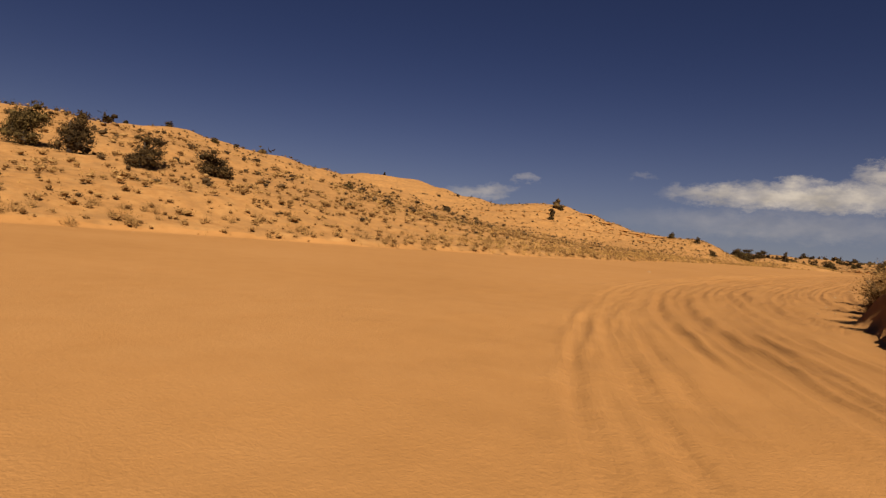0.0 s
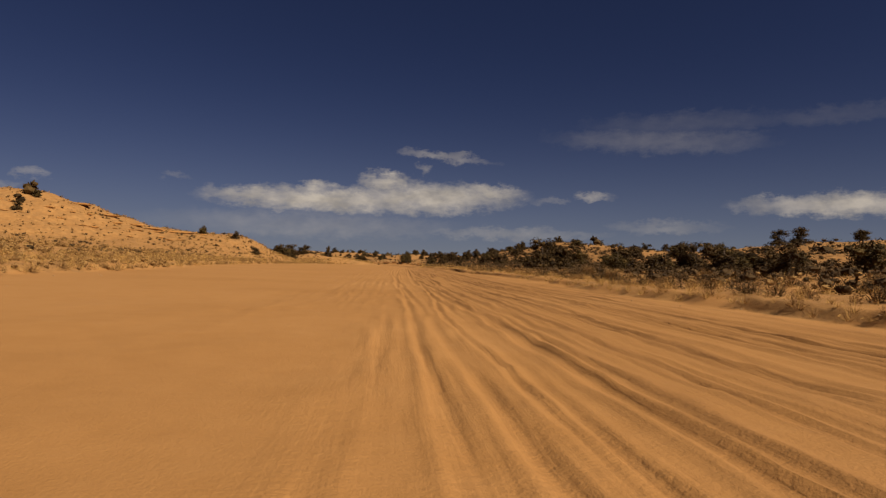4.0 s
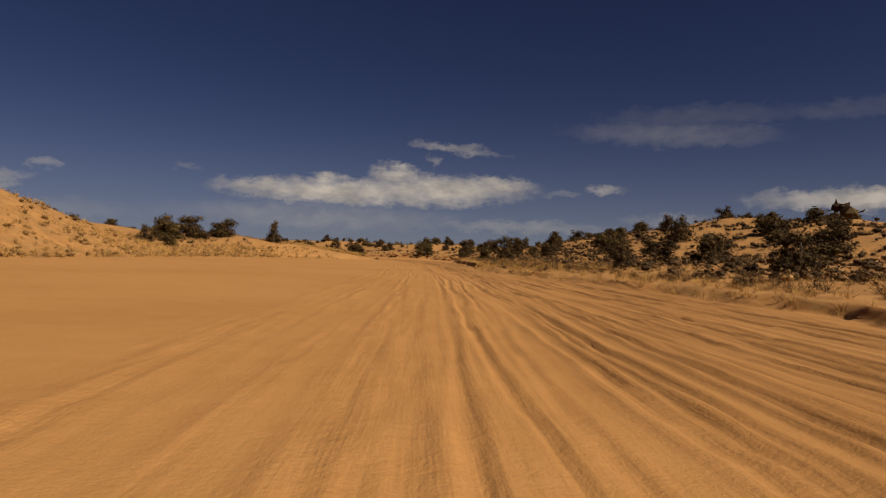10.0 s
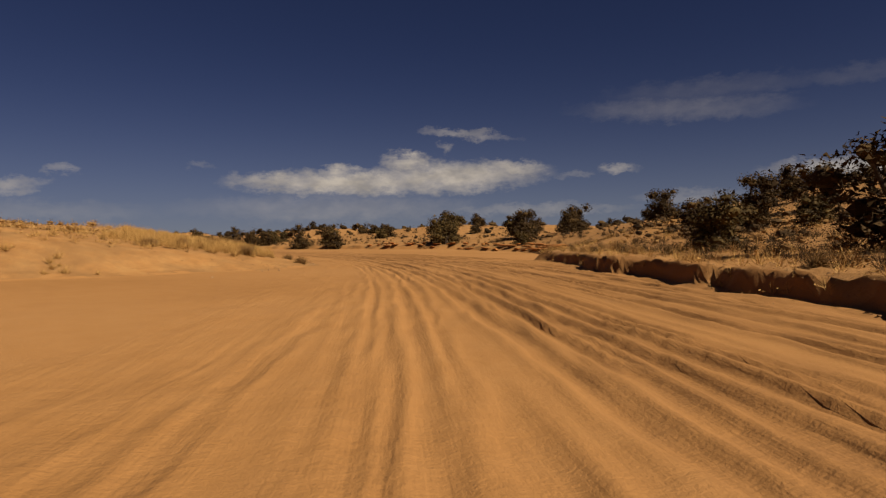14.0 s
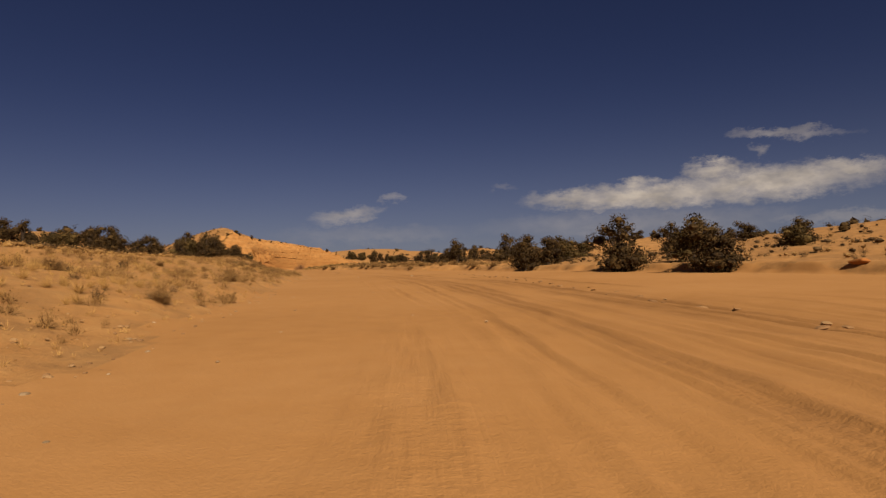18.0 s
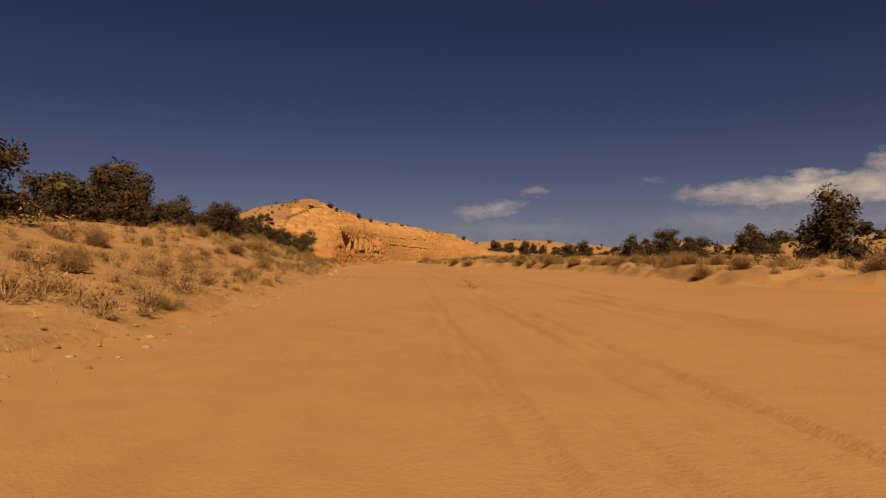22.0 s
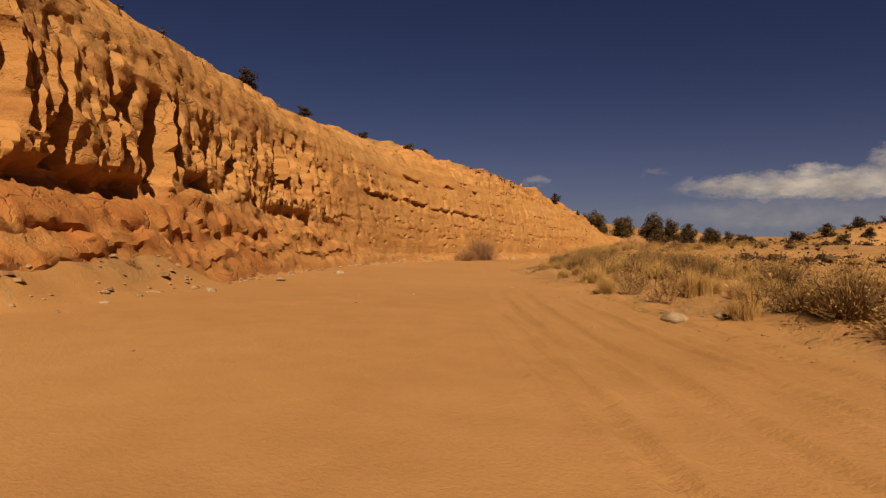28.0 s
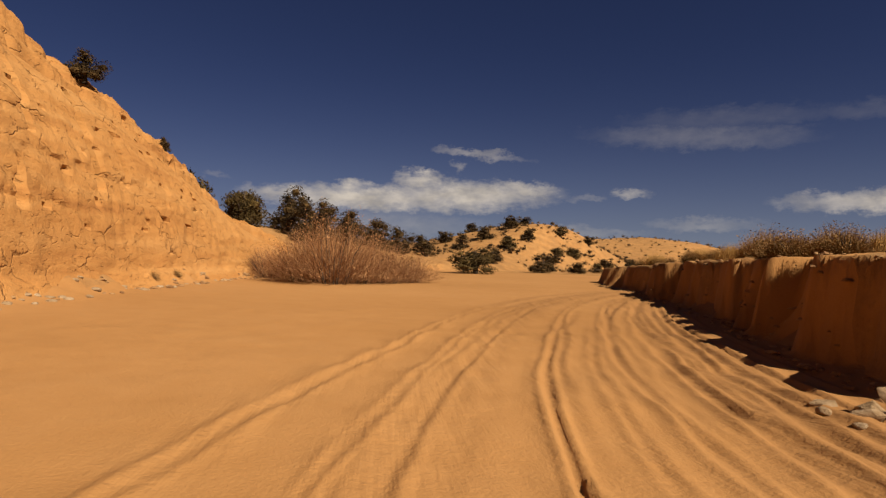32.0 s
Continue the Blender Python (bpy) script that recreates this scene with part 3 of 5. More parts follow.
def build_bed():
    s = np.r_[np.arange(-70, 0, 1.5), np.arange(0, 560, 0.55), np.arange(560, 618, 0.4), np.arange(618, 648, 0.18), np.arange(648, 685, 0.4), np.arange(685, 725, 0.8)]
    left, right = table(EDGE_LEFT, s), table(EDGE_RIGHT, s)
    cols = []
    for k in (16, 13, 11, 9.5, 8, 7, 6, 5, 4.2, 3.5, 2.9, 2.4, 2.0, 1.7, 1.4, 1.1, 0.8, 0.5, 0.2, -0.1, -0.5, -1.0):
        cols.append(left - k)
    lo = table(FINE_FROM, s)
    for k in np.linspace(0, 1, 24)[:-1]:
        cols.append(left + 1.2 + (lo - left - 1.2) * (1 - (1 - k) ** 1.7))
    hi = np.minimum(10.5 + 5.0 * rise(s, 262, 285) * (1 - rise(s, 425, 445)), right - 1.4)
    for k in np.linspace(0, 1, 215):
        cols.append(lo + (hi - lo) * k)
    for k in np.linspace(0, 1, 14)[1:]:
        cols.append(hi + (right - 0.8 - hi) * k)
    for k in (0.6, 0.4, 0.2, 0.05, -0.1, -0.2, -0.3, -0.4, -0.5, -0.65, -0.8, -1.0, -1.2, -1.5, -1.8, -2.2, -2.8, -3.5, -4.2, -5, -6, -7, -8, -9.5, -11, -13, -16):
        cols.append(right - k)
    d = np.stack(cols, 1)
    ss = np.repeat(s[:, None], d.shape[1], 1)
    x, y = to_xy(ss.ravel(), d.ravel())
    ruts, busy = [a.ravel() for a in rut_depth(s, d)]
    z = height(ss.ravel(), d.ravel(), x, y) + ruts + busy * (0.026 * vnoise(x, y, 0.6, 34) + 0.020 * vnoise(ss.ravel() / 4, d.ravel(), 0.16, 35))
    z = z + 0.020 * vnoise(x, y, 1.6, 31) + 0.012 * vnoise(x, y, 0.6, 32)
    out = np.maximum(np.repeat(left, d.shape[1]) - d.ravel(), d.ravel() - np.repeat(right, d.shape[1]))
    crumb, _ = blocks(x / 0.55, y / 0.55, 4)
    z = z + rise(out, 0.1, 0.9) * (0.10 * crumb + 0.05 * vnoise(x, y, 0.35, 36)) - 1.2 * rise(out, 12, 16)
    shelf = rise(ss.ravel(), 596, 608) * (1 - rise(ss.ravel(), 632, 640)) * rise(d.ravel(), 1.4, 2.6)       # trodden, broken soil
    z = z + shelf * (0.045 * np.tanh(3 * vnoise(x, y, 0.4, 98)) + 0.035 * np.tanh(3 * vnoise(x, y, 0.9, 99)) + 0.075 * crumb)
    f = grid_faces(len(s), d.shape[1])
    me = mesh_from("wash_bed", np.stack([x, y, z], 1), f, SAND)
    me.materials.append(SOIL)
    # second channel: how far the right-hand ruts' shade darkens the churned sand
    for key, a, b in (("along", ss.ravel(), d.ravel()), ("traffic_shade", busy, busy * rise(d.ravel(), 1.2, 4.5) * (1 - 0.85 * rise(ss.ravel(), 400, 440) * (1 - rise(ss.ravel(), 605, 615))))):
        layer = me.uv_layers.new(name=key)
        layer.data.foreach_set("uv", np.stack([a, b], 1)[f.ravel()].astype(np.float32).ravel())
    me.polygons.foreach_set("material_index", (out[f].mean(1) + 1.6 * shelf[f].mean(1) + 0.8 * vnoise(x[f[:, 0]], y[f[:, 0]], 2.5, 33) > 0.55).astype(np.int32))
    return tagged(new("wash_bed", me), "smooth orange sand of a dry wash with tyre ruts and low cut banks", "wash bed", kind="structure")


build_ground()
build_bed()


# ---- the cliff: a sandstone face over a red slope ----
# clefts in the face: along the line, foot, top, half width, depth
CLEFTS = ((557.5, 3.7, 6.9, 0.7, 1.7), (559.8, 3.6, 7.3, 0.7, 1.7), (562.6, 3.4, 7.2, 1.0, 2.0), (565.0, 3.5, 7.1, 0.6, 1.5), (566.4, 3.5, 6.4, 0.6, 1.5),
          (571.4, 3.2, 5.9, 0.8, 1.7), (574.1, 4.1, 5.7, 0.3, 0.9), (576.2, 3.4, 5.2, 0.35, 1.0), (578.2, 4.0, 5.7, 0.3, 0.9), (582.0, 3.3, 4.8, 0.4, 0.9), (586.6, 3.4, 6.9, 0.75, 1.9), (588.2, 4.6, 6.9, 0.3, 1.0), (590.6, 3.4, 5.6, 0.35, 1.2),
          (593.4, 4.9, 6.0, 0.35, 0.9), (595.6, 3.2, 4.5, 0.55, 1.1), (598.6, 4.4, 7.2, 0.45, 1.4), (600.8, 5.0, 7.7, 0.35, 1.3), (602.3, 4.2, 8.3, 0.55, 1.9), (603.7, 7.2, 8.1, 0.8, 1.2), (602.3, 2.3, 3.4, 0.8, 1.3),
          (605.8, 5.2, 6.5, 0.25, 0.6), (608.6, 6.6, 7.8, 0.3, 0.6), (618.5, 5.3, 6.9, 0.3, 0.6), (631.0, 4.2, 5.8, 0.3, 0.6), (643.0, 4.6, 7.2, 0.22, 0.7), (641.2, 6.0, 7.4, 0.18, 0.5), (647.5, 5.6, 7.6, 0.2, 0.5), (657.5, 3.6, 7.6, 0.28, 0.9), (652.2, 2.6, 4.2, 0.2, 0.5), (612.5, 5.6, 7.6, 0.2, 0.6), (614.6, 6.0, 7.2, 0.16, 0.5), (610.4, 5.9, 8.0, 0.22, 0.6), (626.0, 5.4, 6.6, 0.16, 0.5), (636.5, 5.2, 7.0, 0.18, 0.6), (639.0, 3.4, 4.6, 0.16, 0.5), (645.3, 5.0, 6.6, 0.15, 0.5), (649.6, 4.4, 7.4, 0.16, 0.5), (653.6, 5.0, 7.6, 0.15, 0.5), (628.2, 2.4, 3.6, 0.2, 0.5), (660.0, 4.0, 6.2, 0.15, 0.5), (580.2, 4.1, 6.9, 0.5, 1.6), (584.9, 5.2, 6.2, 0.35, 1.0))
# bedding cracks with a lip over them: from, height, to, height, depth
LIPS = ((611, 5.85, 621, 5.4, 0.65), (620, 5.45, 627, 5.0, 0.6), (626, 5.15, 635, 4.65, 0.5), (634, 4.8, 645, 4.4, 0.3), (604, 3.5, 611, 3.4, 0.4), (615, 2.25, 620, 2.0, 0.4), (623, 2.45, 627, 2.2, 0.4), (617, 2.9, 623, 2.8, 0.3), (619.5, 7.9, 624, 7.4, 0.5), (626.5, 7.8, 629, 7.6, 0.5),
        (633.4, 8.0, 635, 7.7, 0.7), (640, 8.5, 646, 8.3, 0.4), (632, 5.1, 635, 4.8, 0.4), (646, 3.2, 656, 2.9, 0.25), (557, 2.1, 566, 1.75, 0.45), (572, 1.9, 584, 1.7, 0.35), (588, 2.0, 596, 1.7, 0.35), (560, 2.9, 569, 2.6, 0.3), (545, 1.4, 556, 1.5, 0.35), (648, 6.0, 655, 5.7, 0.25), (636, 6.6, 642, 6.4, 0.3), (608, 4.6, 613, 4.4, 0.3), (613, 3.7, 619, 3.5, 0.3), (627, 3.5, 634, 3.3, 0.3), (637, 2.6, 645, 2.4, 0.3), (652, 4.6, 661, 4.3, 0.3), (610, 6.9, 614, 6.7, 0.35), (642, 7.4, 649, 7.1, 0.3), (630, 8.6, 634, 8.3, 0.4), (636, 9.4, 641, 9.0, 0.4), (616, 10.0, 621, 9.6, 0.5), (608, 10.8, 614, 10.4, 0.45), (598, 11.0, 605, 10.8, 0.45), (586, 10.6, 592, 10.4, 0.4), (575, 11.2, 582, 11.0, 0.4))


def build_cliff():
    rng = np.random.RandomState(77)
    s1 = np.arange(522, 692.01, 0.16)
    us = np.r_[-0.15, 0.0, np.linspace(0, 1, 22)[1:], 1 + np.linspace(0, 1, 62)[1:], 2 + np.linspace(0, 1, 34)[1:], 3 + np.linspace(0, 1, 6)[1:]]
    s, u = np.meshgrid(s1, us)
    crest, top, left = table(CREST, s1)[None, :] + 0 * u, table(FACE_TOP, s1)[None, :] + 0 * u, table(EDGE_LEFT, s1)[None, :] + 0 * u
    planar = rise(s, 603, 612)
    jag = (0.3 * vnoise(s, s * 0, 2.6, 86) + 0.22 * np.tanh(4 * vnoise(s, s * 0, 0.9, 87))) * np.clip(crest / 4, 0, 1)
    crest = crest + jag
    foot = np.minimum(top * 0.95, 2.9 + 0.7 * vnoise(s, s * 0, 11, 41) + 0.3 * vnoise(s, s * 0, 2.5, 71)) * (1 - planar) + 0.75 * planar * np.minimum(1, top)
    flute = rise(s, 540, 552) * (1 - rise(s, 600, 609))
    shoulder = 9.0 - 7.6 * rise(s, 616, 648)
    k0, k1, k2, k3 = np.clip(u, 0, 1), np.clip(u - 1, 0, 1), np.clip(u - 2, 0, 1), np.clip(u - 3, 0, 1)
    z = foot * k0 ** 1.15 + (top - foot) * k1 + (crest - top) * k2 ** 0.85 + 0.25 * k3 - k3 ** 3 - 0.4 * (u < 0)
    e = 0.1 + (1.9 - 1.4 * planar) * k0 + (0.35 + 0.5 * planar) * k1 + (0.75 + 0.7 * planar) * k1 ** 3 + shoulder * k2 + 6.0 * k3
    e = e - 0.09 * np.tanh(4 * np.sin(6.4 * z + 2.2 * vnoise(s, z, 2.6, 95) + 1.2 * vnoise(s, z, 0.8, 96))) * np.clip(4 * k0 * (1 - k0), 0, 1) * (u <= 1) * (1 - planar)
    # large uneven swells, then broken blocks, then crumbs
    rough = 0.22 * vnoise(s, z, 4.2, 50) + 0.08 * vnoise(s, z * 1.6, 1.2, 51)
    big, gap = blocks(s / 1.15 + 0.3 * vnoise(s, z, 1.0, 62), z / 0.62 + 0.035 * s, 5)
    small, gap2 = blocks(s / 0.5 + 0.7 * vnoise(s, z, 0.7, 65), z / 0.3 + 0.5 * vnoise(s, z, 0.8, 63), 9)
    crumble = np.clip(0.5 + 0.9 * vnoise(s, z, 4.0, 64), 0.15, 1)
    even = 1 - 0.8 * planar * np.clip(0.9 - 0.9 * vnoise(s, z, 2.6, 92), 0, 1) * (u < 2)
    rough = rough - even * (0.13 * big * crumble - 0.07 * (1 - gap) * crumble) - 0.06 * small * crumble * (0.5 + 0.5 * even) + 0.03 * (1 - gap2) * even + (0.05 - 0.02 * planar) * vnoise(s, z, 0.3, 79) + (0.05 - 0.03 * planar) * np.tanh(4 * vnoise(s * 1.2, z, 0.45, 93))
    rough = rough * (1 - 0.32 * planar * (u < 2)) * np.clip(u * 1.5, 0, 1) * (1 - 0.85 * k3) * np.where(u > 2, 1.5, 1)
    # broken pillars with narrow gaps between them
    sway = s + 0.3 * vnoise(s, z, 1.3, 45) + 0.12 * vnoise(s, z, 0.5, 80)
    pillar, seam = blocks(sway / 0.95, z / 8.0 + 0.3 * vnoise(s, z, 1.6, 81), 13)
    chip, seam2 = blocks(sway / 0.42, z / 5.5 + 0.25 * vnoise(s, z, 1.2, 85), 17)
    reach = vnoise(s, s * 0, 3.0, 72) + 0.7 * vnoise(s, s * 0, 0.8, 82)
    band = np.clip(4 * (k1 - 0.02), 0, 1) * np.clip(4 * (0.78 + 0.2 * reach - k1), 0, 1) * (u > 1)
    groove = -0.5 * pillar + 0.6 * (1 - seam) ** 2 - 0.24 * chip + 0.2 * (1 - seam2)
    e = e + rough + groove * band * (flute + 0.10 * (1 - flute))
    # a deep bay behind a buttress
    e = e + (1.6 - 0.5 * pillar) * np.clip((s - 555.5) / 0.5, 0, 1) * np.clip((571 - s) / 8, 0, 1) * np.clip((z - foot) * 2, 0, 1) * np.clip((7.2 + 0.8 * reach + 0.8 * chip - z) * 0.7, 0, 1) * (u > 0.9)
    e = e + 0.7 * np.clip((s - 569.5) / 0.5, 0, 1) * np.clip((574 - s) / 4, 0, 1) * np.clip((z - foot) * 2, 0, 1) * np.clip((5.8 + 0.7 * reach - z) * 2.5, 0, 1) * (u > 0.9)
    # hollow under the hard band
    e = e + flute * (0.6 + 0.8 * chip) * np.exp(-((z - foot - 0.35) / 0.32) ** 2) * (u > 0.9) * np.clip(0.55 + 0.9 * vnoise(s, s * 0, 2.6, 73), 0, 1)
    for at, low, high, half, deep in CLEFTS:
        if at < 572:
            half, deep = half * 1.2, deep * 1.15
        lean = at + 0.06 * (z - low) + 0.1 * vnoise(z, s * 0, 0.8, 74)
        width = half * (1.1 - 0.8 * np.clip((z - low) / (high - low), 0, 1)) + 0.06
        inside = np.clip(1.6 - 1.6 * np.abs(s - lean) / width, 0, 1) * np.clip((z - low) * 4, 0, 1) * np.clip((high - z) * 3, 0, 1)
        e = np.where(u < 2.6, e + deep * inside, e)
    for s_a, z_a, s_b, z_b, deep in LIPS:
        line = z_a + (z_b - z_a) * (s - s_a) / (s_b - s_a) + 0.16 * vnoise(s, s * 0, 0.9, 75) + 0.08 * np.tanh(4 * vnoise(s, s * 0, 0.5, 97))
        along = np.clip((s - s_a) * 1.5, 0, 1) * np.clip((s_b - s) * 1.5, 0, 1) * np.clip(0.8 + 0.9 * vnoise(s, s * 0, 0.7, 76), 0.15, 1)
        drop = line - z
        deep = deep * (0.75 if deep >= 0.5 else 0.34)
        e = e + along * deep * (np.where((drop > 0) & (drop < 0.2), 0.75, np.clip(0.4 - 0.45 * (drop - 0.2), 0, 1) * (drop >= 0.2)) * 1.0 - 0.35 * np.exp(-((drop + 0.18) / 0.16) ** 2))
    for i in range(170):                             # pits left by fallen stones
        at, high = rng.uniform(604, 668), rng.uniform(1.2, 8.6)
        wide, tall = rng.uniform(0.08, 0.26), rng.uniform(0.04, 0.11)
        pick = np.abs(s1 - at) < 2
        bent = z[:, pick] - high + 0.25 * (s[:, pick] - at) * math.sin(i) + 0.1 * vnoise(s[:, pick], z[:, pick], 0.3, 94)
        hole = np.exp(-((s[:, pick] - at) / wide) ** 2 - (bent / tall) ** 4)
        e[:, pick] += np.where((u[:, pick] > 0.5) & (u[:, pick] < 2.5), 0.30 * hole, 0)
    z = z + np.where(u > 2, 0.22 * big * (1 - k3) + 0.12 * vnoise(s, k2 * 9, 1.1, 57) + 0.3 * np.tanh(5 * vnoise(s * 0.15, k2 * 9 + 0.3 * vnoise(s, k2 * 4, 1.5, 88), 0.8, 78)) * (1 - k3), 0) + np.where(u <= 1, (0.14 * small + 0.16 * big + 0.05 * np.tanh(5 * vnoise(s * 0.2, z * 1.2, 0.8, 83)) + 0.12 * vnoise(s, z, 0.6, 84)) * np.clip(4 * k0 * (1.1 - k0), 0, 1) * (1 - 0.6 * planar), 0)
    shrink = np.clip(crest / 5.0, 0.12, 1)
    d = left - e * shrink - 0.6 * (1 - shrink)
    x, y = to_xy(s.ravel(), d.ravel())
    z = np.where(crest > 0.3, z, z * crest / 0.3 - 0.3)
    taper = rise(s, 522, 533)
    z = z * taper - 0.9 * (1 - taper)
    v = np.stack([x, y, z.ravel()], 1)
    f = grid_faces(len(us), len(s1))[:, ::-1]
    ob = new("cliff", mesh_from("cliff", v, f, CLIFF))
    ob.data.set_sharp_from_angle(angle=radians(32))
    return tagged(ob, "eroded tan sandstone cliff over a red talus slope", "cliff", kind="structure")


build_cliff()


# ---- plants and stones: shapes built once, then set out along the wash ----
RNG = np.random.RandomState(21)


def part(name, me, parent, label=""):
    ob = new(name, me)
    ob.parent = parent
    return tagged(ob, label) if label else ob


def leaf_cloud(rng, lobes, count, size, squash=0.8):
    """Small leaf sprays that fill rounded lobes, denser at the outside."""
    which = rng.choice(len(lobes), count, p=np.array([l[3] ** 2 for l in lobes]) / sum(l[3] ** 2 for l in lobes))
    lob = np.array(lobes)[which]
    way = rng.normal(size=(count, 3))
    way /= np.linalg.norm(way, axis=1, keepdims=True)
    r = lob[:, 3:4] * rng.uniform(0.45, 1.08, (count, 1)) ** 0.6
    c = lob[:, :3] + way * r * [1, 1, squash]
    c[:, 2] = np.maximum(c[:, 2], 0.03)
    v = c[:, None, :] + rng.normal(size=(count, 3, 3)) * size * rng.uniform(0.6, 1.3, (count, 1, 1))
    return v.reshape(-1, 3), np.arange(count * 3).reshape(-1, 3)


def tube(points, radii, sides=6):
    v, f = [], []
    for i, (p, r) in enumerate(zip(points, radii)):
        for k in range(sides):
            a = 2 * math.pi * k / sides
            v.append((p[0] + r * math.cos(a), p[1] + r * math.sin(a), p[2]))
        if i:
            for k in range(sides):
                a, b = (i - 1) * sides + k, (i - 1) * sides + (k + 1) % sides
                f.append((a, b, b + sides, a + sides))
    return v, f


def grown(pieces):
    """Branches grown together at their bases into one piece."""
    v, f = joined(pieces)
    extra, at = [], 0
    for pv, pf in pieces:
        if at:
            extra.append((0, 1, at + 1, at))
        at += len(pv)
    return v, np.concatenate([f, np.array(extra, int)])


def joined(pieces):
    v, f, at = [], [], 0
    for pv, pf in pieces:
        v.append(np.asarray(pv, float)), f.append(np.asarray(pf, int) + at)
        at += len(pv)
    return np.concatenate(v), np.concatenate(f)


def cores(rng, lobes, scale=0.78, squash=0.9):
    """Rough inner masses of a crown, one in each lobe."""
    g = (1 + math.sqrt(5)) / 2
    ico = np.array([(-1, g, 0), (1, g, 0), (-1, -g, 0), (1, -g, 0), (0, -1, g), (0, 1, g), (0, -1, -g), (0, 1, -g), (g, 0, -1), (g, 0, 1), (-g, 0, -1), (-g, 0, 1)]) / math.sqrt(1 + g * g)
    faces = np.array([(0, 11, 5), (0, 5, 1), (0, 1, 7), (0, 7, 10), (0, 10, 11), (1, 5, 9), (5, 11, 4), (11, 10, 2), (10, 7, 6), (7, 1, 8), (3, 9, 4), (3, 4, 2), (3, 2, 6), (3, 6, 8), (3, 8, 9), (4, 9, 5), (2, 4, 11), (6, 2, 10), (8, 6, 7), (9, 8, 1)])
    out = []
    for x, y, z, r in lobes:
        p = ico * r * scale * rng.uniform(0.72, 1.12, (12, 1)) * [1, 1, squash] + [x, y, z]
        p[:, 2] = np.maximum(p[:, 2], 0.0)
        out.append((p, faces))
    return joined(out)


def make_juniper(seed, leaves=5600, size=0.0132):
    """A juniper of unit height and about unit width: crown and trunk meshes."""
    rng = np.random.RandomState(seed)
    lobes, limbs = [], []
    heads = [(rng.uniform(-0.2, 0.2), rng.uniform(-0.2, 0.2), rng.uniform(0.72, 0.88)) for _ in range(rng.randint(2, 4))]
    for k in range(rng.randint(15, 20)):
        hx, hy, hz = heads[k % len(heads)]
        h = rng.uniform(0.2, 1.0) * hz
        a, out = rng.uniform(0, 6.28), rng.uniform(0.1, 0.34) * (1.1 - 0.75 * h / hz)
        pull = h / hz
        lobes.append((hx * pull + out * math.cos(a), hy * pull + out * math.sin(a), h, rng.uniform(0.11, 0.20) * (1.15 - 0.4 * h)))
        if k % 2:
            limbs.append((lobes[-1], rng.uniform(-0.04, 0.04, 2)))
    lobes += [(0, 0.03, 0.42, 0.2), (0.18, 0.1, 0.18, 0.15), (-0.17, -0.12, 0.17, 0.15), (0.02, -0.2, 0.18, 0.14), (-0.14, 0.16, 0.2, 0.14)]
    crown = mesh_from("crown", *joined([cores(rng, lobes, 0.54, 0.95), leaf_cloud(rng, lobes, leaves, size, 1.0)]), LEAF if seed % 3 else LEAF_OLIVE, False)
    pieces = [tube([(0, 0, -0.05), (0.01, 0.01, 0.12), (0.03, -0.01, 0.35), (0.02, 0.02, 0.7)], [0.06, 0.045, 0.03, 0.01])]
    for (x, y, z, r), bend in limbs:
        z0 = rng.uniform(0.03, 0.3)
        pieces.append(tube([(0, 0, z0), (x * 0.5 + bend[0], y * 0.5 + bend[1], z0 + (z - z0) * 0.45), (x, y, z)], [0.026, 0.018, 0.006], 5))
    trunk = mesh_from("trunk", *grown(pieces), BARK)
    return crown, trunk


def twig_cloud(rng, count, spread_at, lean, width, top=1.0, droop=0.0, simple=False):
    """Thin twigs or blades that fan out from a base; each is a narrow bent pair of triangles."""
    a, lean_by = rng.uniform(0, 6.283, count), np.abs(rng.normal(0, lean, count))
    base_r = spread_at * np.sqrt(rng.uniform(0, 1, count))
    b = np.stack([base_r * np.cos(a * 3.1), base_r * np.sin(a * 3.1), np.full(count, -0.03)], 1)
    length = top * rng.uniform(0.55, 1.05, count)
    way = np.stack([np.sin(lean_by) * np.cos(a), np.sin(lean_by) * np.sin(a), np.cos(lean_by)], 1)
    tip = b + way * length[:, None]
    tip[:, 2] = np.maximum(tip[:, 2] - droop * lean_by * length, 0.04)
    mid = b + way * length[:, None] * 0.55
    side = np.stack([-np.sin(a + 0.6), np.cos(a + 0.6), 0 * a], 1) * width
    v = np.stack([b - side, b + side, mid + side * 0.9, mid - side * 0.9, tip], 1).reshape(-1, 3)
    if simple:
        v = np.stack([b - side, b + side, tip], 1).reshape(-1, 3)
        return v, np.arange(count * 3).reshape(-1, 3)
    i = np.arange(count)[:, None] * 5
    return v, np.concatenate([i + [0, 1, 2], i + [0, 2, 3], i + [3, 2, 4]])


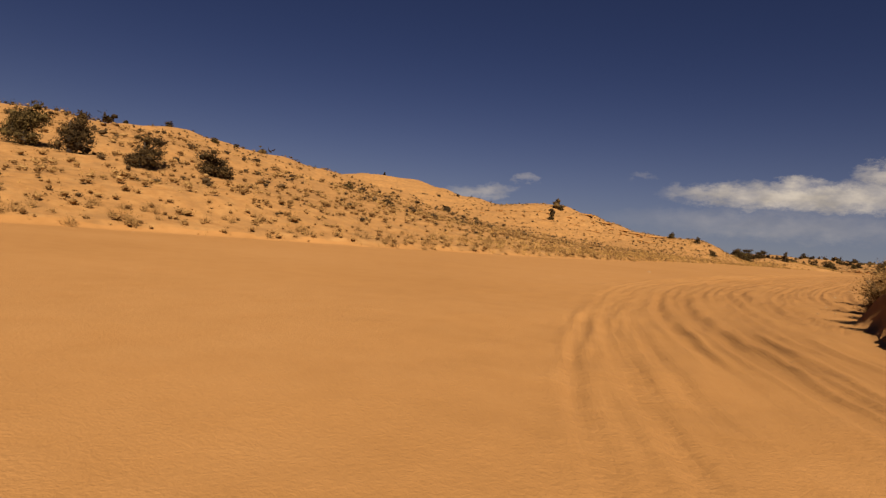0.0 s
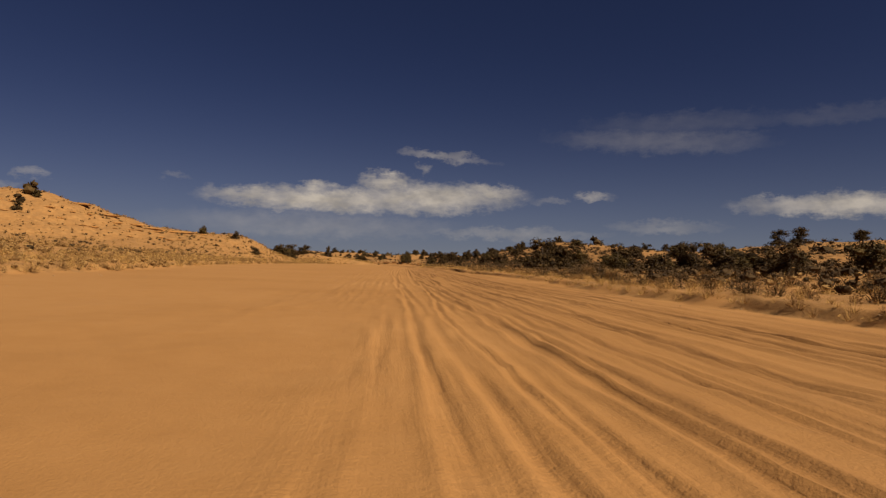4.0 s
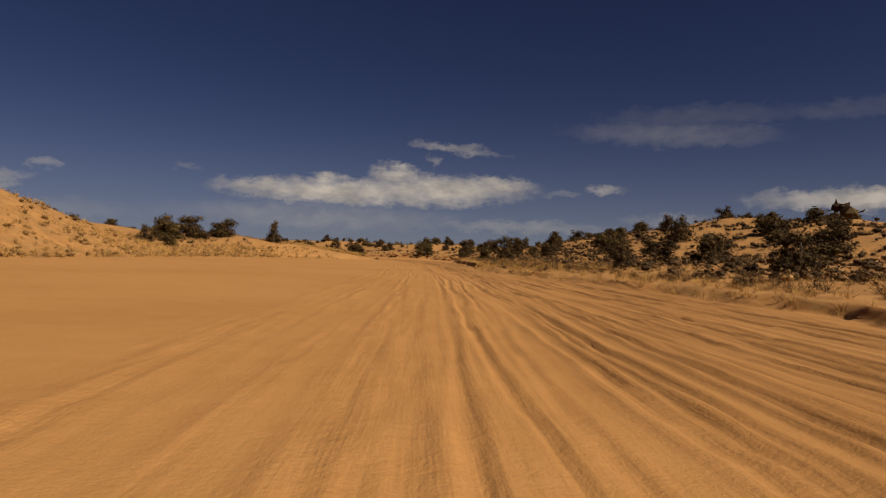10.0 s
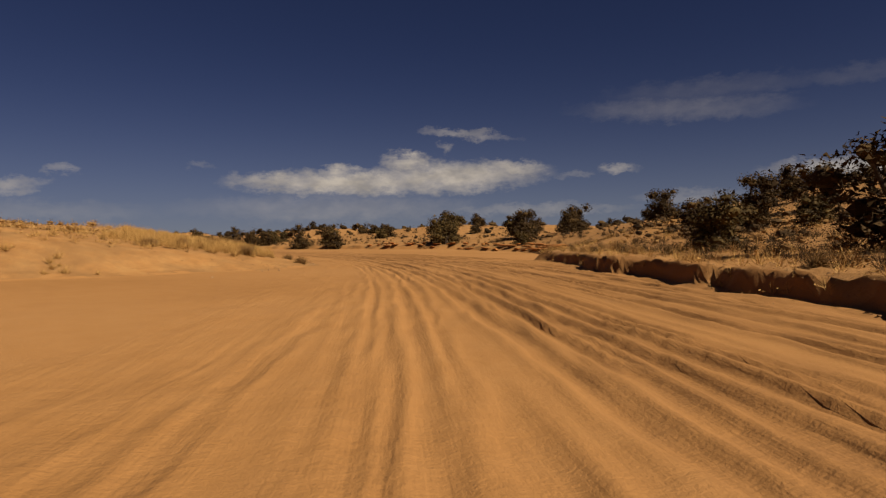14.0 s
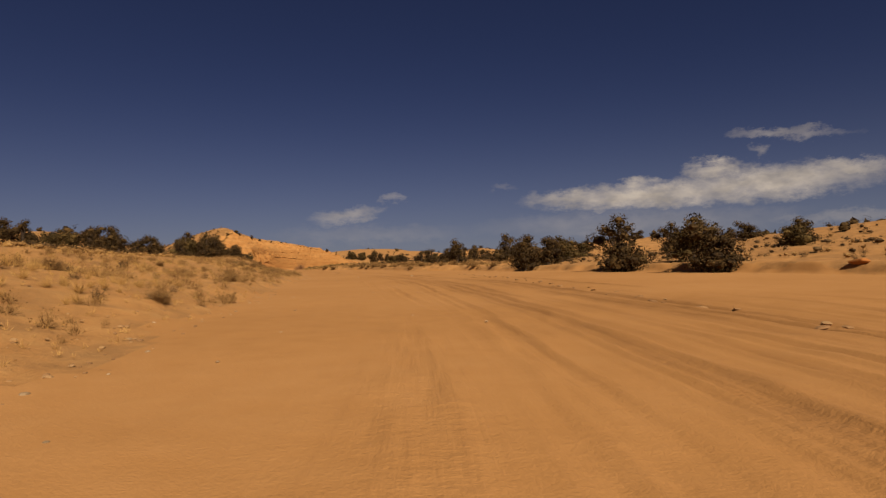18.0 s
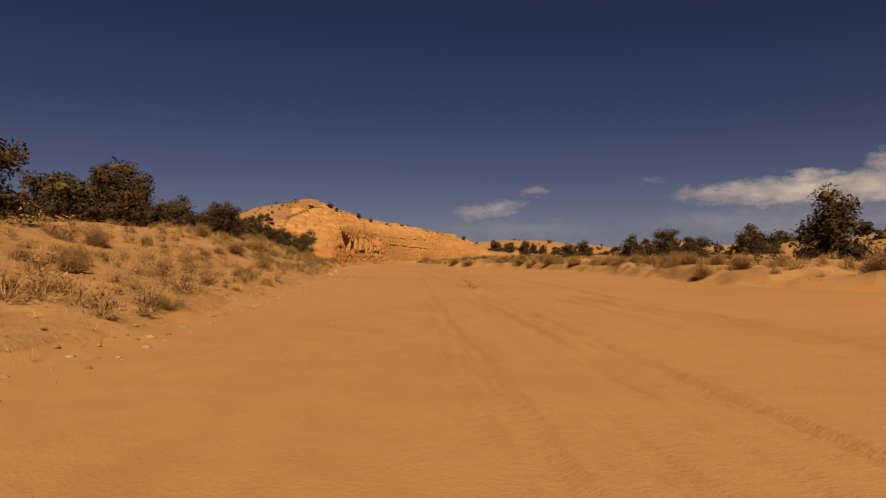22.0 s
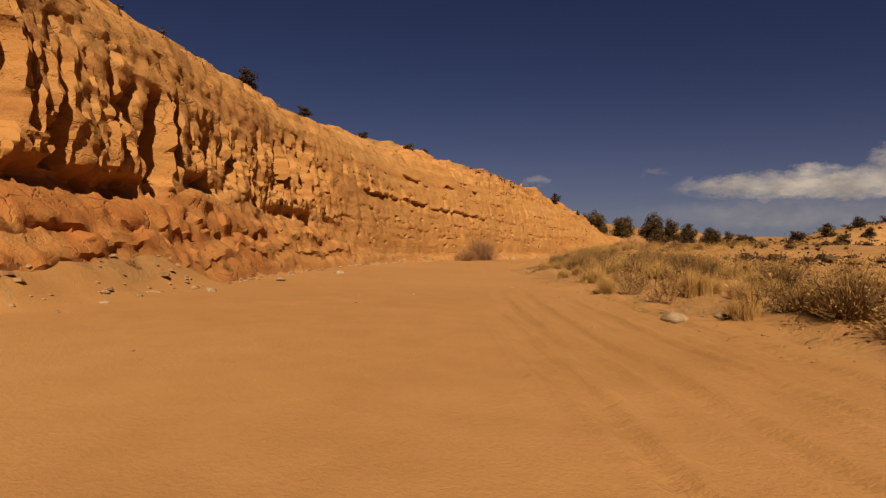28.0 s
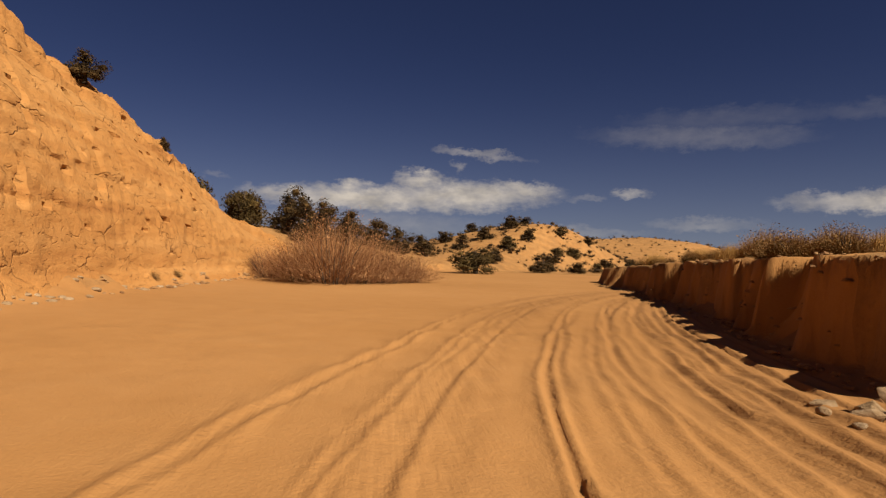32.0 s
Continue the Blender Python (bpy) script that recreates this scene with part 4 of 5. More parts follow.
def dome(rng, twigs, leaves, width, leaf, inner=0.35, low=0.02):
    """Fine twigs that reach from a shrub's heart to an uneven dome of unit height, with short leaves along its outside."""
    def shell(n):
        a, up = rng.uniform(0, 6.283, n), rng.uniform(low, 1.0, n)
        r = np.sqrt(1 - up ** 2)
        lobe = 1 + 0.16 * np.sin(3 * a + turn) + 0.12 * np.sin(5 * a + 2 * turn + 4 * up)
        return np.stack([0.56 * r * lobe * np.cos(a), 0.56 * r * lobe * np.sin(a), (0.12 + 0.84 * up) * (0.5 + 0.5 * lobe)], 1)
    turn = rng.uniform(0, 6.283)
    tip = shell(twigs) * rng.uniform(0.74, 1.05, (twigs, 1))
    foot = tip * [inner, inner, inner * 0.7] + rng.normal(0, 0.06, (twigs, 3))
    foot[:, 2] = np.maximum(foot[:, 2], -0.03)
    side = np.cross(tip - foot, rng.normal(size=(twigs, 3)))
    side = side / np.linalg.norm(side, axis=1, keepdims=True) * width
    v = [np.stack([foot - side, foot + side, tip], 1).reshape(-1, 3)]
    c = shell(leaves) * rng.uniform(0.6, 1.04, (leaves, 1))
    v.append((c[:, None, :] + rng.normal(size=(leaves, 3, 3)) * leaf).reshape(-1, 3))
    v = np.concatenate(v)
    v[:, 2] = np.maximum(v[:, 2], -0.05)
    return v, np.arange(len(v)).reshape(-1, 3)


def make_sage(seed):
    """A rounded dry shrub of unit height: twigs and short leaves, and woody stems."""
    rng = np.random.RandomState(seed)
    foliage = mesh_from("sagebrush", *dome(rng, 1200, 1400, 0.0052, 0.0145), SAGE, False)
    stems = [tube([(0, 0, -0.08), (0.2 * math.cos(a), 0.2 * math.sin(a), 0.28), (0.4 * math.cos(a), 0.4 * math.sin(a), 0.6)], [0.03, 0.018, 0.006], 4) for a in rng.uniform(0, 6.28, 6)]
    return foliage, mesh_from("wood", *grown(stems), BARK)


def make_bunch(seed):
    """A dome of dry bunch grass of unit height, with a matted heart and feathery tips."""
    rng = np.random.RandomState(seed)
    pieces = [dome(rng, 1000, 0, 0.0045, 0.01, 0.16, 0.12)]
    for k in range(4):
        p, f = twig_cloud(rng, 130, 0.16, 0.42, 0.0035, rng.uniform(0.75, 1.1), 0.35)
        pieces.append((p + [rng.uniform(-0.3, 0.3), rng.uniform(-0.3, 0.3), 0], f))
    return mesh_from("bunch_grass", *joined(pieces), STRAW, False)


def make_boulder(seed, flat=0.6, material=None):
    """An angular broken stone of unit width."""
    rng = np.random.RandomState(seed)
    bm = bmesh.new()
    for p in rng.normal(size=(26, 3)):
        bm.verts.new(p / np.linalg.norm(p) * 0.5 * rng.uniform(0.8, 1.1) * np.array([1.1, 0.85, flat]))
    hull = bmesh.ops.convex_hull(bm, input=bm.verts)
    bmesh.ops.delete(bm, geom=[g for g in hull["geom_interior"] if g.is_valid and not isinstance(g, bmesh.types.BMFace)], context="VERTS")
    bmesh.ops.bevel(bm, geom=bm.edges[:], offset=0.025, segments=1, affect="EDGES")
    me = bpy.data.meshes.new("rock")
    bm.to_mesh(me), bm.free()
    me.materials.append(material or PALE)
    return me


def make_rock(seed, flat=0.6):
    rng = np.random.RandomState(seed)
    bm = bmesh.new()
    bmesh.ops.create_icosphere(bm, subdivisions=2, radius=0.5)
    push = rng.normal(size=(5, 3))
    for v in bm.verts:
        p = np.array(v.co)
        k = 1 + 0.16 * sum(math.sin(3.1 * float(p @ q) + i) for i, q in enumerate(push)) / 2 + rng.uniform(-0.05, 0.05)
        v.co = Vector((p[0] * k * 1.15, p[1] * k * 0.9, p[2] * k * flat))
    v = np.array([w.co[:] for w in bm.verts])
    f = np.array([[w.index for w in t.verts] for t in bm.faces])
    bm.free()
    return v, f


def scatter(s0, s1, side, e0, e1, count, lo, hi, power=1.0):
    """Places beside the wash: side -1 left, 1 right; e counts outwards from the edge."""
    s = RNG.uniform(s0, s1, count)
    e = e0 + (e1 - e0) * RNG.uniform(0, 1, count) ** power
    edge = table(EDGE_LEFT, s) if side < 0 else table(EDGE_RIGHT, s)
    x, y = to_xy(s, edge + side * e)
    return np.stack([x, y, RNG.uniform(lo, hi, count)], 1)


def stuff(name, protos, places, material, label, category, squash=(0.8, 1.1)):
    """Many small plants or stones in one mesh."""
    z = ground_z(places[:, 0], places[:, 1])
    V, F, at = [], [], 0
    for k, (pv, pf) in enumerate(protos):
        mine = np.arange(len(places)) % len(protos) == k
        p, zz = places[mine], z[mine]
        a, wide = RNG.uniform(0, 6.283, len(p)), RNG.uniform(*squash, len(p))
        c, sn = np.cos(a)[:, None], np.sin(a)[:, None]
        size = p[:, 2:3]
        x = p[:, 0:1] + (pv[:, 0] * c - pv[:, 1] * sn) * size * wide[:, None]
        y = p[:, 1:2] + (pv[:, 0] * sn + pv[:, 1] * c) * size * wide[:, None]
        h = zz[:, None] + pv[:, 2] * size
        V.append(np.stack([x, y, h], -1).reshape(-1, 3))
        F.append((pf[None] + (np.arange(len(p)) * len(pv))[:, None, None]).reshape(-1, pf.shape[1]) + at)
        at += len(V[-1])
    me = mesh_from(name, np.concatenate(V), np.concatenate(F), material, False)
    return tagged(new(name, me), label, category, kind="stuff")


# junipers
JUNIPERS = [make_juniper(k) for k in range(1, 8)]
SMALL_JUNIPERS = [make_juniper(k, 2400, 0.019) for k in range(11, 17)]
LABELS = ("dark green juniper with a dense rounded crown on sandy ground", "dusty juniper with an uneven crown and low branches")
TREE_COUNT = [0]


def juniper(x, y, h, w, group="junipers beside the wash", shapes=JUNIPERS):
    i = TREE_COUNT[0]
    TREE_COUNT[0] += 1
    crown, trunk = shapes[i % len(shapes)]
    top = new("juniper")
    tagged(top, LABELS[i % 2], "tree", group)
    part("crown", crown, top), part("trunk", trunk, top)
    z = float(ground_z(x, y)[0])
    top.matrix_basis = Matrix.LocRotScale((x, y, z - 0.05 * h), Euler((0, 0, i * 2.4)), (w, w, h * 1.16))
    return top


TREES_A = ((153, 25, 5.6, 5.6), (155, 29.5, 5.2, 5.4), (123, 27, 3.0, 4.5), (148, 36, 4.2, 6), (168, 30, 3.2, 5), (178, 38, 4, 6), (192, 33, 3.4, 5), (203, 42, 4, 6), (110, 33, 3.6, 6), (98, 38, 4, 7),
           (80, 36, 3.6, 6), (62, 32, 3.0, 5), (166, 26, 2.6, 4), (222, 44, 4, 6), (138, 44, 4.4, 7), (40, 26, 2.6, 5), (28, 22, 2.4, 4), (90, 26, 2.2, 4), (132, 30, 3.0, 5))
TREES_B = ((225, 17, 2.0, 3.4), (218, 28, 3.6, 5.5), (236, 30, 3.4, 5), (268, 31.6, 4.0, 6), (268, 43, 4.2, 6), (283, 18.1, 4.3, 6.2), (290, 16, 3.0, 4.4), (291, 30, 4.2, 7.5), (300, 26, 3.8, 6), (256, 33, 3.2, 4.6),
           (296, 43, 3.2, 4.6), (284, 50, 3.4, 5), (248, 38, 3.4, 5), (262, 54, 3.6, 5), (310, 42, 3.4, 5), (318, 36, 3.6, 5), (244, 50, 3.4, 5), (304, 54, 3.0, 4.4), (276, 24, 2.4, 3.6), (328, 46, 3.4, 5))
TREES_C = ((361, 35.5, 5.6, 10.0), (366, 38.5, 5.4, 7.0), (350, 43, 4.4, 8.0), (346, 50, 4.4, 8.0), (344, 37.5, 2.6, 5.0), (400, 25.5, 5.0, 7.5), (395, 30, 4.4, 5.5), (421, 25.5, 4.2, 9.5), (388, 27.5, 4.2, 4.4), (405, 51, 3.4, 5), (470, 30, 4.6, 5.6), (452, 34, 4.6, 7), (440, 40, 4.4, 6), (462, 44, 3.4, 5),
           (507, 37, 3.2, 5.5), (550, 36, 3.0, 4.6), (528, 40, 3.4, 6), (515, 52, 3.4, 6), (354, 46, 4.4, 7), (372, 44, 3.6, 6), (342, 44, 3.8, 6), (412, 40, 3.6, 5), (430, 34, 3.4, 5), (540, 52, 3.2, 6))
TREES_D = ((215, -37, 2.6, 4.4), (225, -54, 2.4, 3.0), (222, -44, 2.2, 3.0), (263, -36, 2.6, 6.0), 
           (438, -30, 6.6, 5), (442, -33, 7.0, 5.5), (447, -29, 6.0, 5), (432, -34, 6.0, 5), (424, -30, 4.6, 5), (416, -33, 4.4, 5.5), (408, -36, 4.6, 6), (428, -40, 5.2, 6), (474, -25, 5.6, 6), (478, -22, 5.3, 6), (482, -25, 5.6, 6), (488, -24, 4.2, 6), (494, -25, 4.4, 6), (499, -25, 4.0, 6), (503, -24, 4.6, 6), (446, -26, 4.8, 5), (452, -23, 4.4, 5), (458, -20, 4.8, 5.4), (463, -24, 5.0, 5.6), (470, -19, 4.8, 5), (476, -22, 4.2, 5.4), (482, -18, 3.5, 5), (487, -21, 3.3, 5), (495, -18, 3.2, 4.8), (503, -16, 3.4, 4.4), (509, -18, 3.2, 4), (490, -26, 3.6, 6), (485, -15.5, 3.4, 4.6), (491, -16.5, 3.4, 4.6), (498, -15, 3.6, 4.6), (505, -13.5, 3.4, 4.2), (511, -14.5, 3.4, 4.2))
TREES_E = ((516, -13.5, 3.8, 4.4), (512, -17, 2.0, 5.0), (524, -19, 2.0, 4), (540, -24, 1.6, 3))
for group in (TREES_A, TREES_B, TREES_C, TREES_D, TREES_E):
    for s_at, d_at, tall, wide in group:
        if group is TREES_C:
            tall, wide = tall * (1.12 if s_at < 500 else 1.3), wide * (1.15 if s_at < 500 else 1.8)
        if group is TREES_D and s_at > 400:
            tall, wide = (tall * 0.86, wide * 1.15) if 455 < s_at < 486 else (tall * 0.64, wide)
        count = max(1, round(wide / (tall * 1.25)))
        for k in range(count):
            off = (k - (count - 1) / 2) * wide / count
            x_at, y_at = to_xy(s_at + 0.5 * off, d_at + 0.85 * off)
            juniper(float(x_at), float(y_at), tall * (1.0, 0.86, 0.94)[k % 3], min(wide / count * 1.45, tall * 1.4))
for s_at, e_at, tall, wide in ((586, 11.6, 1.7, 3.0), (592, 11.4, 1.0, 2.2), (610, 11.2, 1.6, 2.8), (616, 10.0, 1.0, 1.8), (629, 8.6, 1.3, 2.0), (632, 8.3, 1.2, 1.9), (661, 3.9, 1.35, 2.3), (571, 12.0, 1.0, 2.0), (668, 3.6, 0.8, 1.0), (598, 11.6, 0.9, 1.8), (623, 9.4, 0.8, 1.6), (640, 6.2, 0.8, 1.4)):
    x_at, y_at = to_xy(s_at, float(table(EDGE_LEFT, s_at)) - e_at)
    tree = juniper(float(x_at), float(y_at), tall, wide, "junipers on the cliff's crest")
    tree.location.z = float(table(CREST, s_at)) - (0.15 if s_at < 650 else 0.35)
for x_at, y_at, tall in ((-197, 697, 3.0), (-203, 690, 3.0), (-199, 683, 2.8), (-208, 683, 2.6), (-194, 690, 2.6), (-184, 694, 2.8), (-176, 698, 2.6), (-211, 696, 2.8), (-188, 690, 2.2), (-174, 686, 2.6), (-168, 692, 2.8), (-186, 700, 2.4), (-178, 706, 2.2), (-192, 712, 2.6), (-180, 690, 2.0), (-170, 700, 2.2), (-205, 705, 2.4), (-162, 712, 2.0), (-190, 684, 2.0)):
    juniper(x_at, y_at, tall, tall * 1.9, "junipers on the far hill", SMALL_JUNIPERS)
for s0, s1, side, e0, e1, count, lo, hi in ((60, 330, 1, 26, 90, 42, 2.4, 3.8), (0, 280, -1, 25, 170, 34, 1.2, 2.4), (130, 330, 1, 14, 46, 34, 1.8, 3.2), (20, 130, 1, 12, 40, 22, 1.6, 2.6), (540, 720, 1, 40, 110, 16, 2.2, 3.4), (330, 540, 1, 30, 110, 26, 2.6, 4.0), (330, 500, -1, 30, 80, 12, 2.4, 3.6), (560, 660, -1, 22, 60, 14, 1.4, 2.2)):
    for x_at, y_at, tall in scatter(s0, s1, side, e0, e1, count, lo, hi):
        juniper(float(x_at), float(y_at), float(tall), float(tall) * 1.8, shapes=JUNIPERS if s0 == 330 else SMALL_JUNIPERS)

for x_at, y_at, tall, wide in ((-207.3, 640, 3.6, 5.8), (-203, 668, 2.6, 4), (-196, 660, 3.0, 4.4), (-190, 662, 2.2, 3), (-233, 632, 5.4, 5), (-230, 640, 5.2, 5.4), (-227, 636, 4.6, 5), (-237, 627, 5.6, 5), (-224, 646, 4.6, 5), (-221, 652, 4.2, 5), (-241, 636, 5.4, 6), (-235, 637, 5.4, 5), (-226, 642, 4.8, 5), (-218, 657, 4.0, 4.6), (-222, 660, 4.0, 4.6), (-214, 664, 3.4, 4.6)):
    juniper(x_at, y_at, tall, wide * 1.35, "junipers beyond the cliff")
for x_at, y_at, tall, wide in ((-56.6, 281.0, 4.4, 7.6), (-54.2, 287.3, 4.0, 7.4), (-57.0, 271.7, 4.3, 7.6), (-60.0, 277.0, 4.4, 7.2), (-44.9, 289.3, 4.2, 4.4), (-76.5, 24.0, 5.2, 6.5), (-73.5, 27.5, 4.6, 6.0), (-67.6, 32.5, 3.8, 5.6), (-66.1, 40.4, 3.4, 5.8), (-52.6, 14.0, 1.5, 2.6)):
    juniper(x_at, y_at, tall, wide)


# tamarisk thickets: bare reddish shrubs
def make_tamarisk(seed):
    """A feathery rounded thicket: thin stems and a haze of fine twigs."""
    rng = np.random.RandomState(seed)
    stems = []
    for k in range(26):
        a, out = rng.uniform(0, 6.28), 0.44 * math.sqrt(rng.uniform(0.02, 1))
        tall = 0.2 + 0.6 * math.sqrt(max(0.0, 1 - (out / 0.5) ** 2)) * rng.uniform(0.85, 1.1)
        foot = np.array([0.12 * math.cos(a), 0.12 * math.sin(a), -0.05])
        tip = np.array([out * math.cos(a), out * math.sin(a), tall])
        stems.append(tube([foot, foot * 0.4 + tip * 0.6 + [0, 0, 0.08], tip], [0.0045, 0.003, 0.001], 4))
    twigs = joined([dome(rng, 1500, 2400, 0.0017, 0.0065, 0.6), dome(rng, 420, 0, 0.002, 0.01, 0.12)])
    return mesh_from("tamarisk", *twigs, TAMARISK, False), mesh_from("wood", *grown(stems), BARK)


THICKETS = [make_tamarisk(201), make_tamarisk(202)]
for i, (x_at, y_at, tall, wide) in enumerate(((-217.6, 600.5, 4.4, 6.4), (-215.0, 604.0, 3.0, 5.0), (-219.0, 561.0, 3.1, 4.4), (-217.2, 556.5, 1.7, 2.8), (-222.5, 606, 2.6, 4.6), (-219.5, 602, 3.4, 5.4), (-216.2, 602.5, 3.2, 5.0), (-213.5, 606, 2.2, 4.0), (-219.8, 562.9, 2.9, 3.4), (-221.5, 551.5, 1.6, 2.6))):
    thicket, stems = THICKETS[i % 2]
    bush = tagged(new("tamarisk", thicket), "bare reddish-brown tamarisk thicket at the foot of the cliff", "shrub", "tamarisk thickets")
    part("wood", stems, bush)
    bush.matrix_basis = Matrix.LocRotScale((x_at, y_at, float(ground_z(x_at, y_at)[0]) - 0.05), Euler((0, 0, i * 2.1)), (wide, wide, tall))

# woods in the distance
far_protos = []
for seed in (61, 62, 63, 64):
    r = np.random.RandomState(seed)
    lob = [(r.uniform(-0.4, 0.4), r.uniform(-0.4, 0.4), r.uniform(0.3, 0.7), r.uniform(0.22, 0.34)) for _ in range(6)] + [(0, 0, 0.3, 0.4)]
    far_protos.append(joined([cores(r, lob[:1] + lob[-1:], 1.0), leaf_cloud(r, lob, 18, 0.14, 0.9)]))
a, q = RNG.uniform(0, 6.283, 5200), RNG.uniform(110, 1500, 5200) ** 1.0
far = np.stack([-100 + q * np.cos(a), 380 + 1.3 * q * np.sin(a), RNG.uniform(2.2, 3.8, 5200)], 1)
fs, fd = to_sd(far[:, 0], far[:, 1])
keep = np.maximum(table(EDGE_LEFT, fs) - fd, fd - table(EDGE_RIGHT, fs)) > 60
keep &= vnoise(far[:, 0], far[:, 1], 60, 70) > -0.35
keep &= ~((far[:, 0] < -60) & (far[:, 1] > 40) & (far[:, 1] < 300) & (RNG.uniform(0, 1, len(far)) < 0.8))
a, q = RNG.uniform(0, 6.283, 2600), RNG.uniform(90, 480, 2600)
near_far = np.stack([-100 + q * np.cos(a), 330 + 1.5 * q * np.sin(a), RNG.uniform(1.0, 2.0, 2600)], 1)
fs, fd = to_sd(near_far[:, 0], near_far[:, 1])
near_far = near_far[(fd - table(EDGE_RIGHT, fs) > 35) | ((table(EDGE_LEFT, fs) - fd > 60) & (near_far[:, 1] > 300))]
stuff("distant_woods", far_protos, np.concatenate([far[keep], near_far]), LEAF, "scattered dark junipers over the distant desert", "woods", (1.1, 1.7))

# dry shrubs
SAGES = [make_sage(k) for k in range(101, 107)]
SAGE_LABELS = ("dry grey-brown sagebrush on the sandy bank", "rounded dusty desert shrub with bare twigs", "small wind-worn sagebrush half buried in sand")
near_sage = np.concatenate([
    scatter(302, 345, -1, 1.0, 8, 26, 0.55, 1.0), scatter(345, 420, -1, 1.2, 12, 14, 0.4, 0.9), scatter(425, 530, -1, 1.0, 9, 56, 0.5, 1.05), scatter(530, 605, -1, 0.6, 3.0, 12, 0.4, 0.9),
    scatter(225, 300, 1, 1.5, 12, 16, 0.4, 0.9), scatter(150, 225, 1, 1.0, 12, 8, 0.4, 0.9), scatter(6, 26, 1, 0.0, 2.4, 12, 0.7, 1.3), scatter(26, 62, 1, -0.2, 3, 18, 0.7, 1.4), scatter(0, 60, 1, 0.8, 7, 6, 0.8, 1.5), scatter(50, 150, 1, 1.5, 12, 10, 0.7, 1.4), scatter(425, 500, 1, 0.2, 7, 36, 0.8, 1.3), scatter(500, 548, 1, 0.2, 6, 26, 1.0, 1.7),
    scatter(545, 606, 1, 1.8, 8, 38, 0.7, 1.25), scatter(606, 628, 1, 1.8, 5, 22, 0.8, 1.35), scatter(628, 664, 1, 1.0, 9, 16, 0.8, 1.3), scatter(634, 676, 1, 0.7, 1.4, 14, 0.5, 0.9), scatter(640, 672, -1, 0.2, 1.2, 4, 0.3, 0.6)])
nz = ground_z(near_sage[:, 0], near_sage[:, 1])
for i, ((x_at, y_at, tall), z_at) in enumerate(zip(near_sage, nz)):
    foliage, stems = SAGES[i % len(SAGES)]
    bush = tagged(new("sagebrush", foliage), SAGE_LABELS[i % 3], "shrub", "dry shrubs along the wash")
    part("wood", stems, bush)
    bush.matrix_basis = Matrix.LocRotScale((x_at, y_at, z_at - 0.04), Euler((0, 0, i * 1.7)), (tall * (1.2 + 0.12 * (i % 5)), tall * 1.3, tall))

small_sage = []
for seed in (111, 112, 113, 114, 115, 116):
    r = np.random.RandomState(seed)
    lob = [(r.uniform(-0.12, 0.12), r.uniform(-0.12, 0.12), 0.34, 0.46)]
    small_sage.append(joined([cores(r, lob, 0.62, 0.85), dome(r, 12, 15, 0.026, 0.066)]))
brush = np.concatenate([
    scatter(-60, 290, -1, 0.4, 26, 2500, 0.25, 0.8, 1.4), scatter(0, 290, -1, 10, 110, 2600, 0.3, 0.8), np.stack([RNG.uniform(-110, -45, 900), RNG.uniform(-5, 120, 900), RNG.uniform(0.45, 1.1, 900)], 1), scatter(60, 320, 1, 6.0, 18, 800, 0.35, 0.8), scatter(300, 540, -1, 13, 36, 1400, 0.25, 0.8),
    scatter(320, 440, 1, 4.0, 40, 240, 0.3, 0.8), scatter(440, 610, 1, 10, 44, 700, 0.4, 0.9), scatter(530, 650, -1, 14, 70, 800, 0.4, 0.9), scatter(680, 740, -1, 2, 60, 160, 0.4, 1.0), np.stack([RNG.uniform(-220, -60, 700), RNG.uniform(668, 800, 700), RNG.uniform(0.4, 1.0, 700)], 1)])
stuff("scrub", small_sage, brush, SAGE, "straw and grey-brown desert scrub on the slopes", "scrub", (1.0, 1.6))
twiggy = [dome(np.random.RandomState(k), 60, 76, 0.012, 0.034) for k in range(211, 217)]
close = np.concatenate([
    scatter(10, 160, -1, 0.2, 7, 260, 0.45, 1.0, 1.3), scatter(160, 292, -1, 0.2, 8, 200, 0.4, 0.9, 1.3), scatter(60, 320, 1, 0.5, 7, 420, 0.3, 0.7), scatter(300, 345, -1, 3.5, 11, 50, 0.25, 0.6),
    scatter(345, 430, -1, 0.8, 13, 560, 0.2, 0.6), scatter(430, 485, -1, 0.8, 13, 320, 0.3, 0.8), scatter(485, 535, -1, 0.6, 12, 620, 0.25, 0.75), scatter(430, 545, 1, 0.8, 9, 330, 0.4, 0.9), scatter(545, 590, 1, 1.0, 11, 220, 0.4, 0.9), scatter(588, 636, 1, 2.4, 9, 260, 0.45, 1.0), scatter(604, 630, 1, 0.4, 4, 150, 0.1, 0.32), scatter(530, 604, -1, 0.4, 2.6, 40, 0.2, 0.5)])
stuff("brush", twiggy, close, SAGE, "tan and grey-brown twiggy brush along the banks", "scrub", (0.95, 1.5))
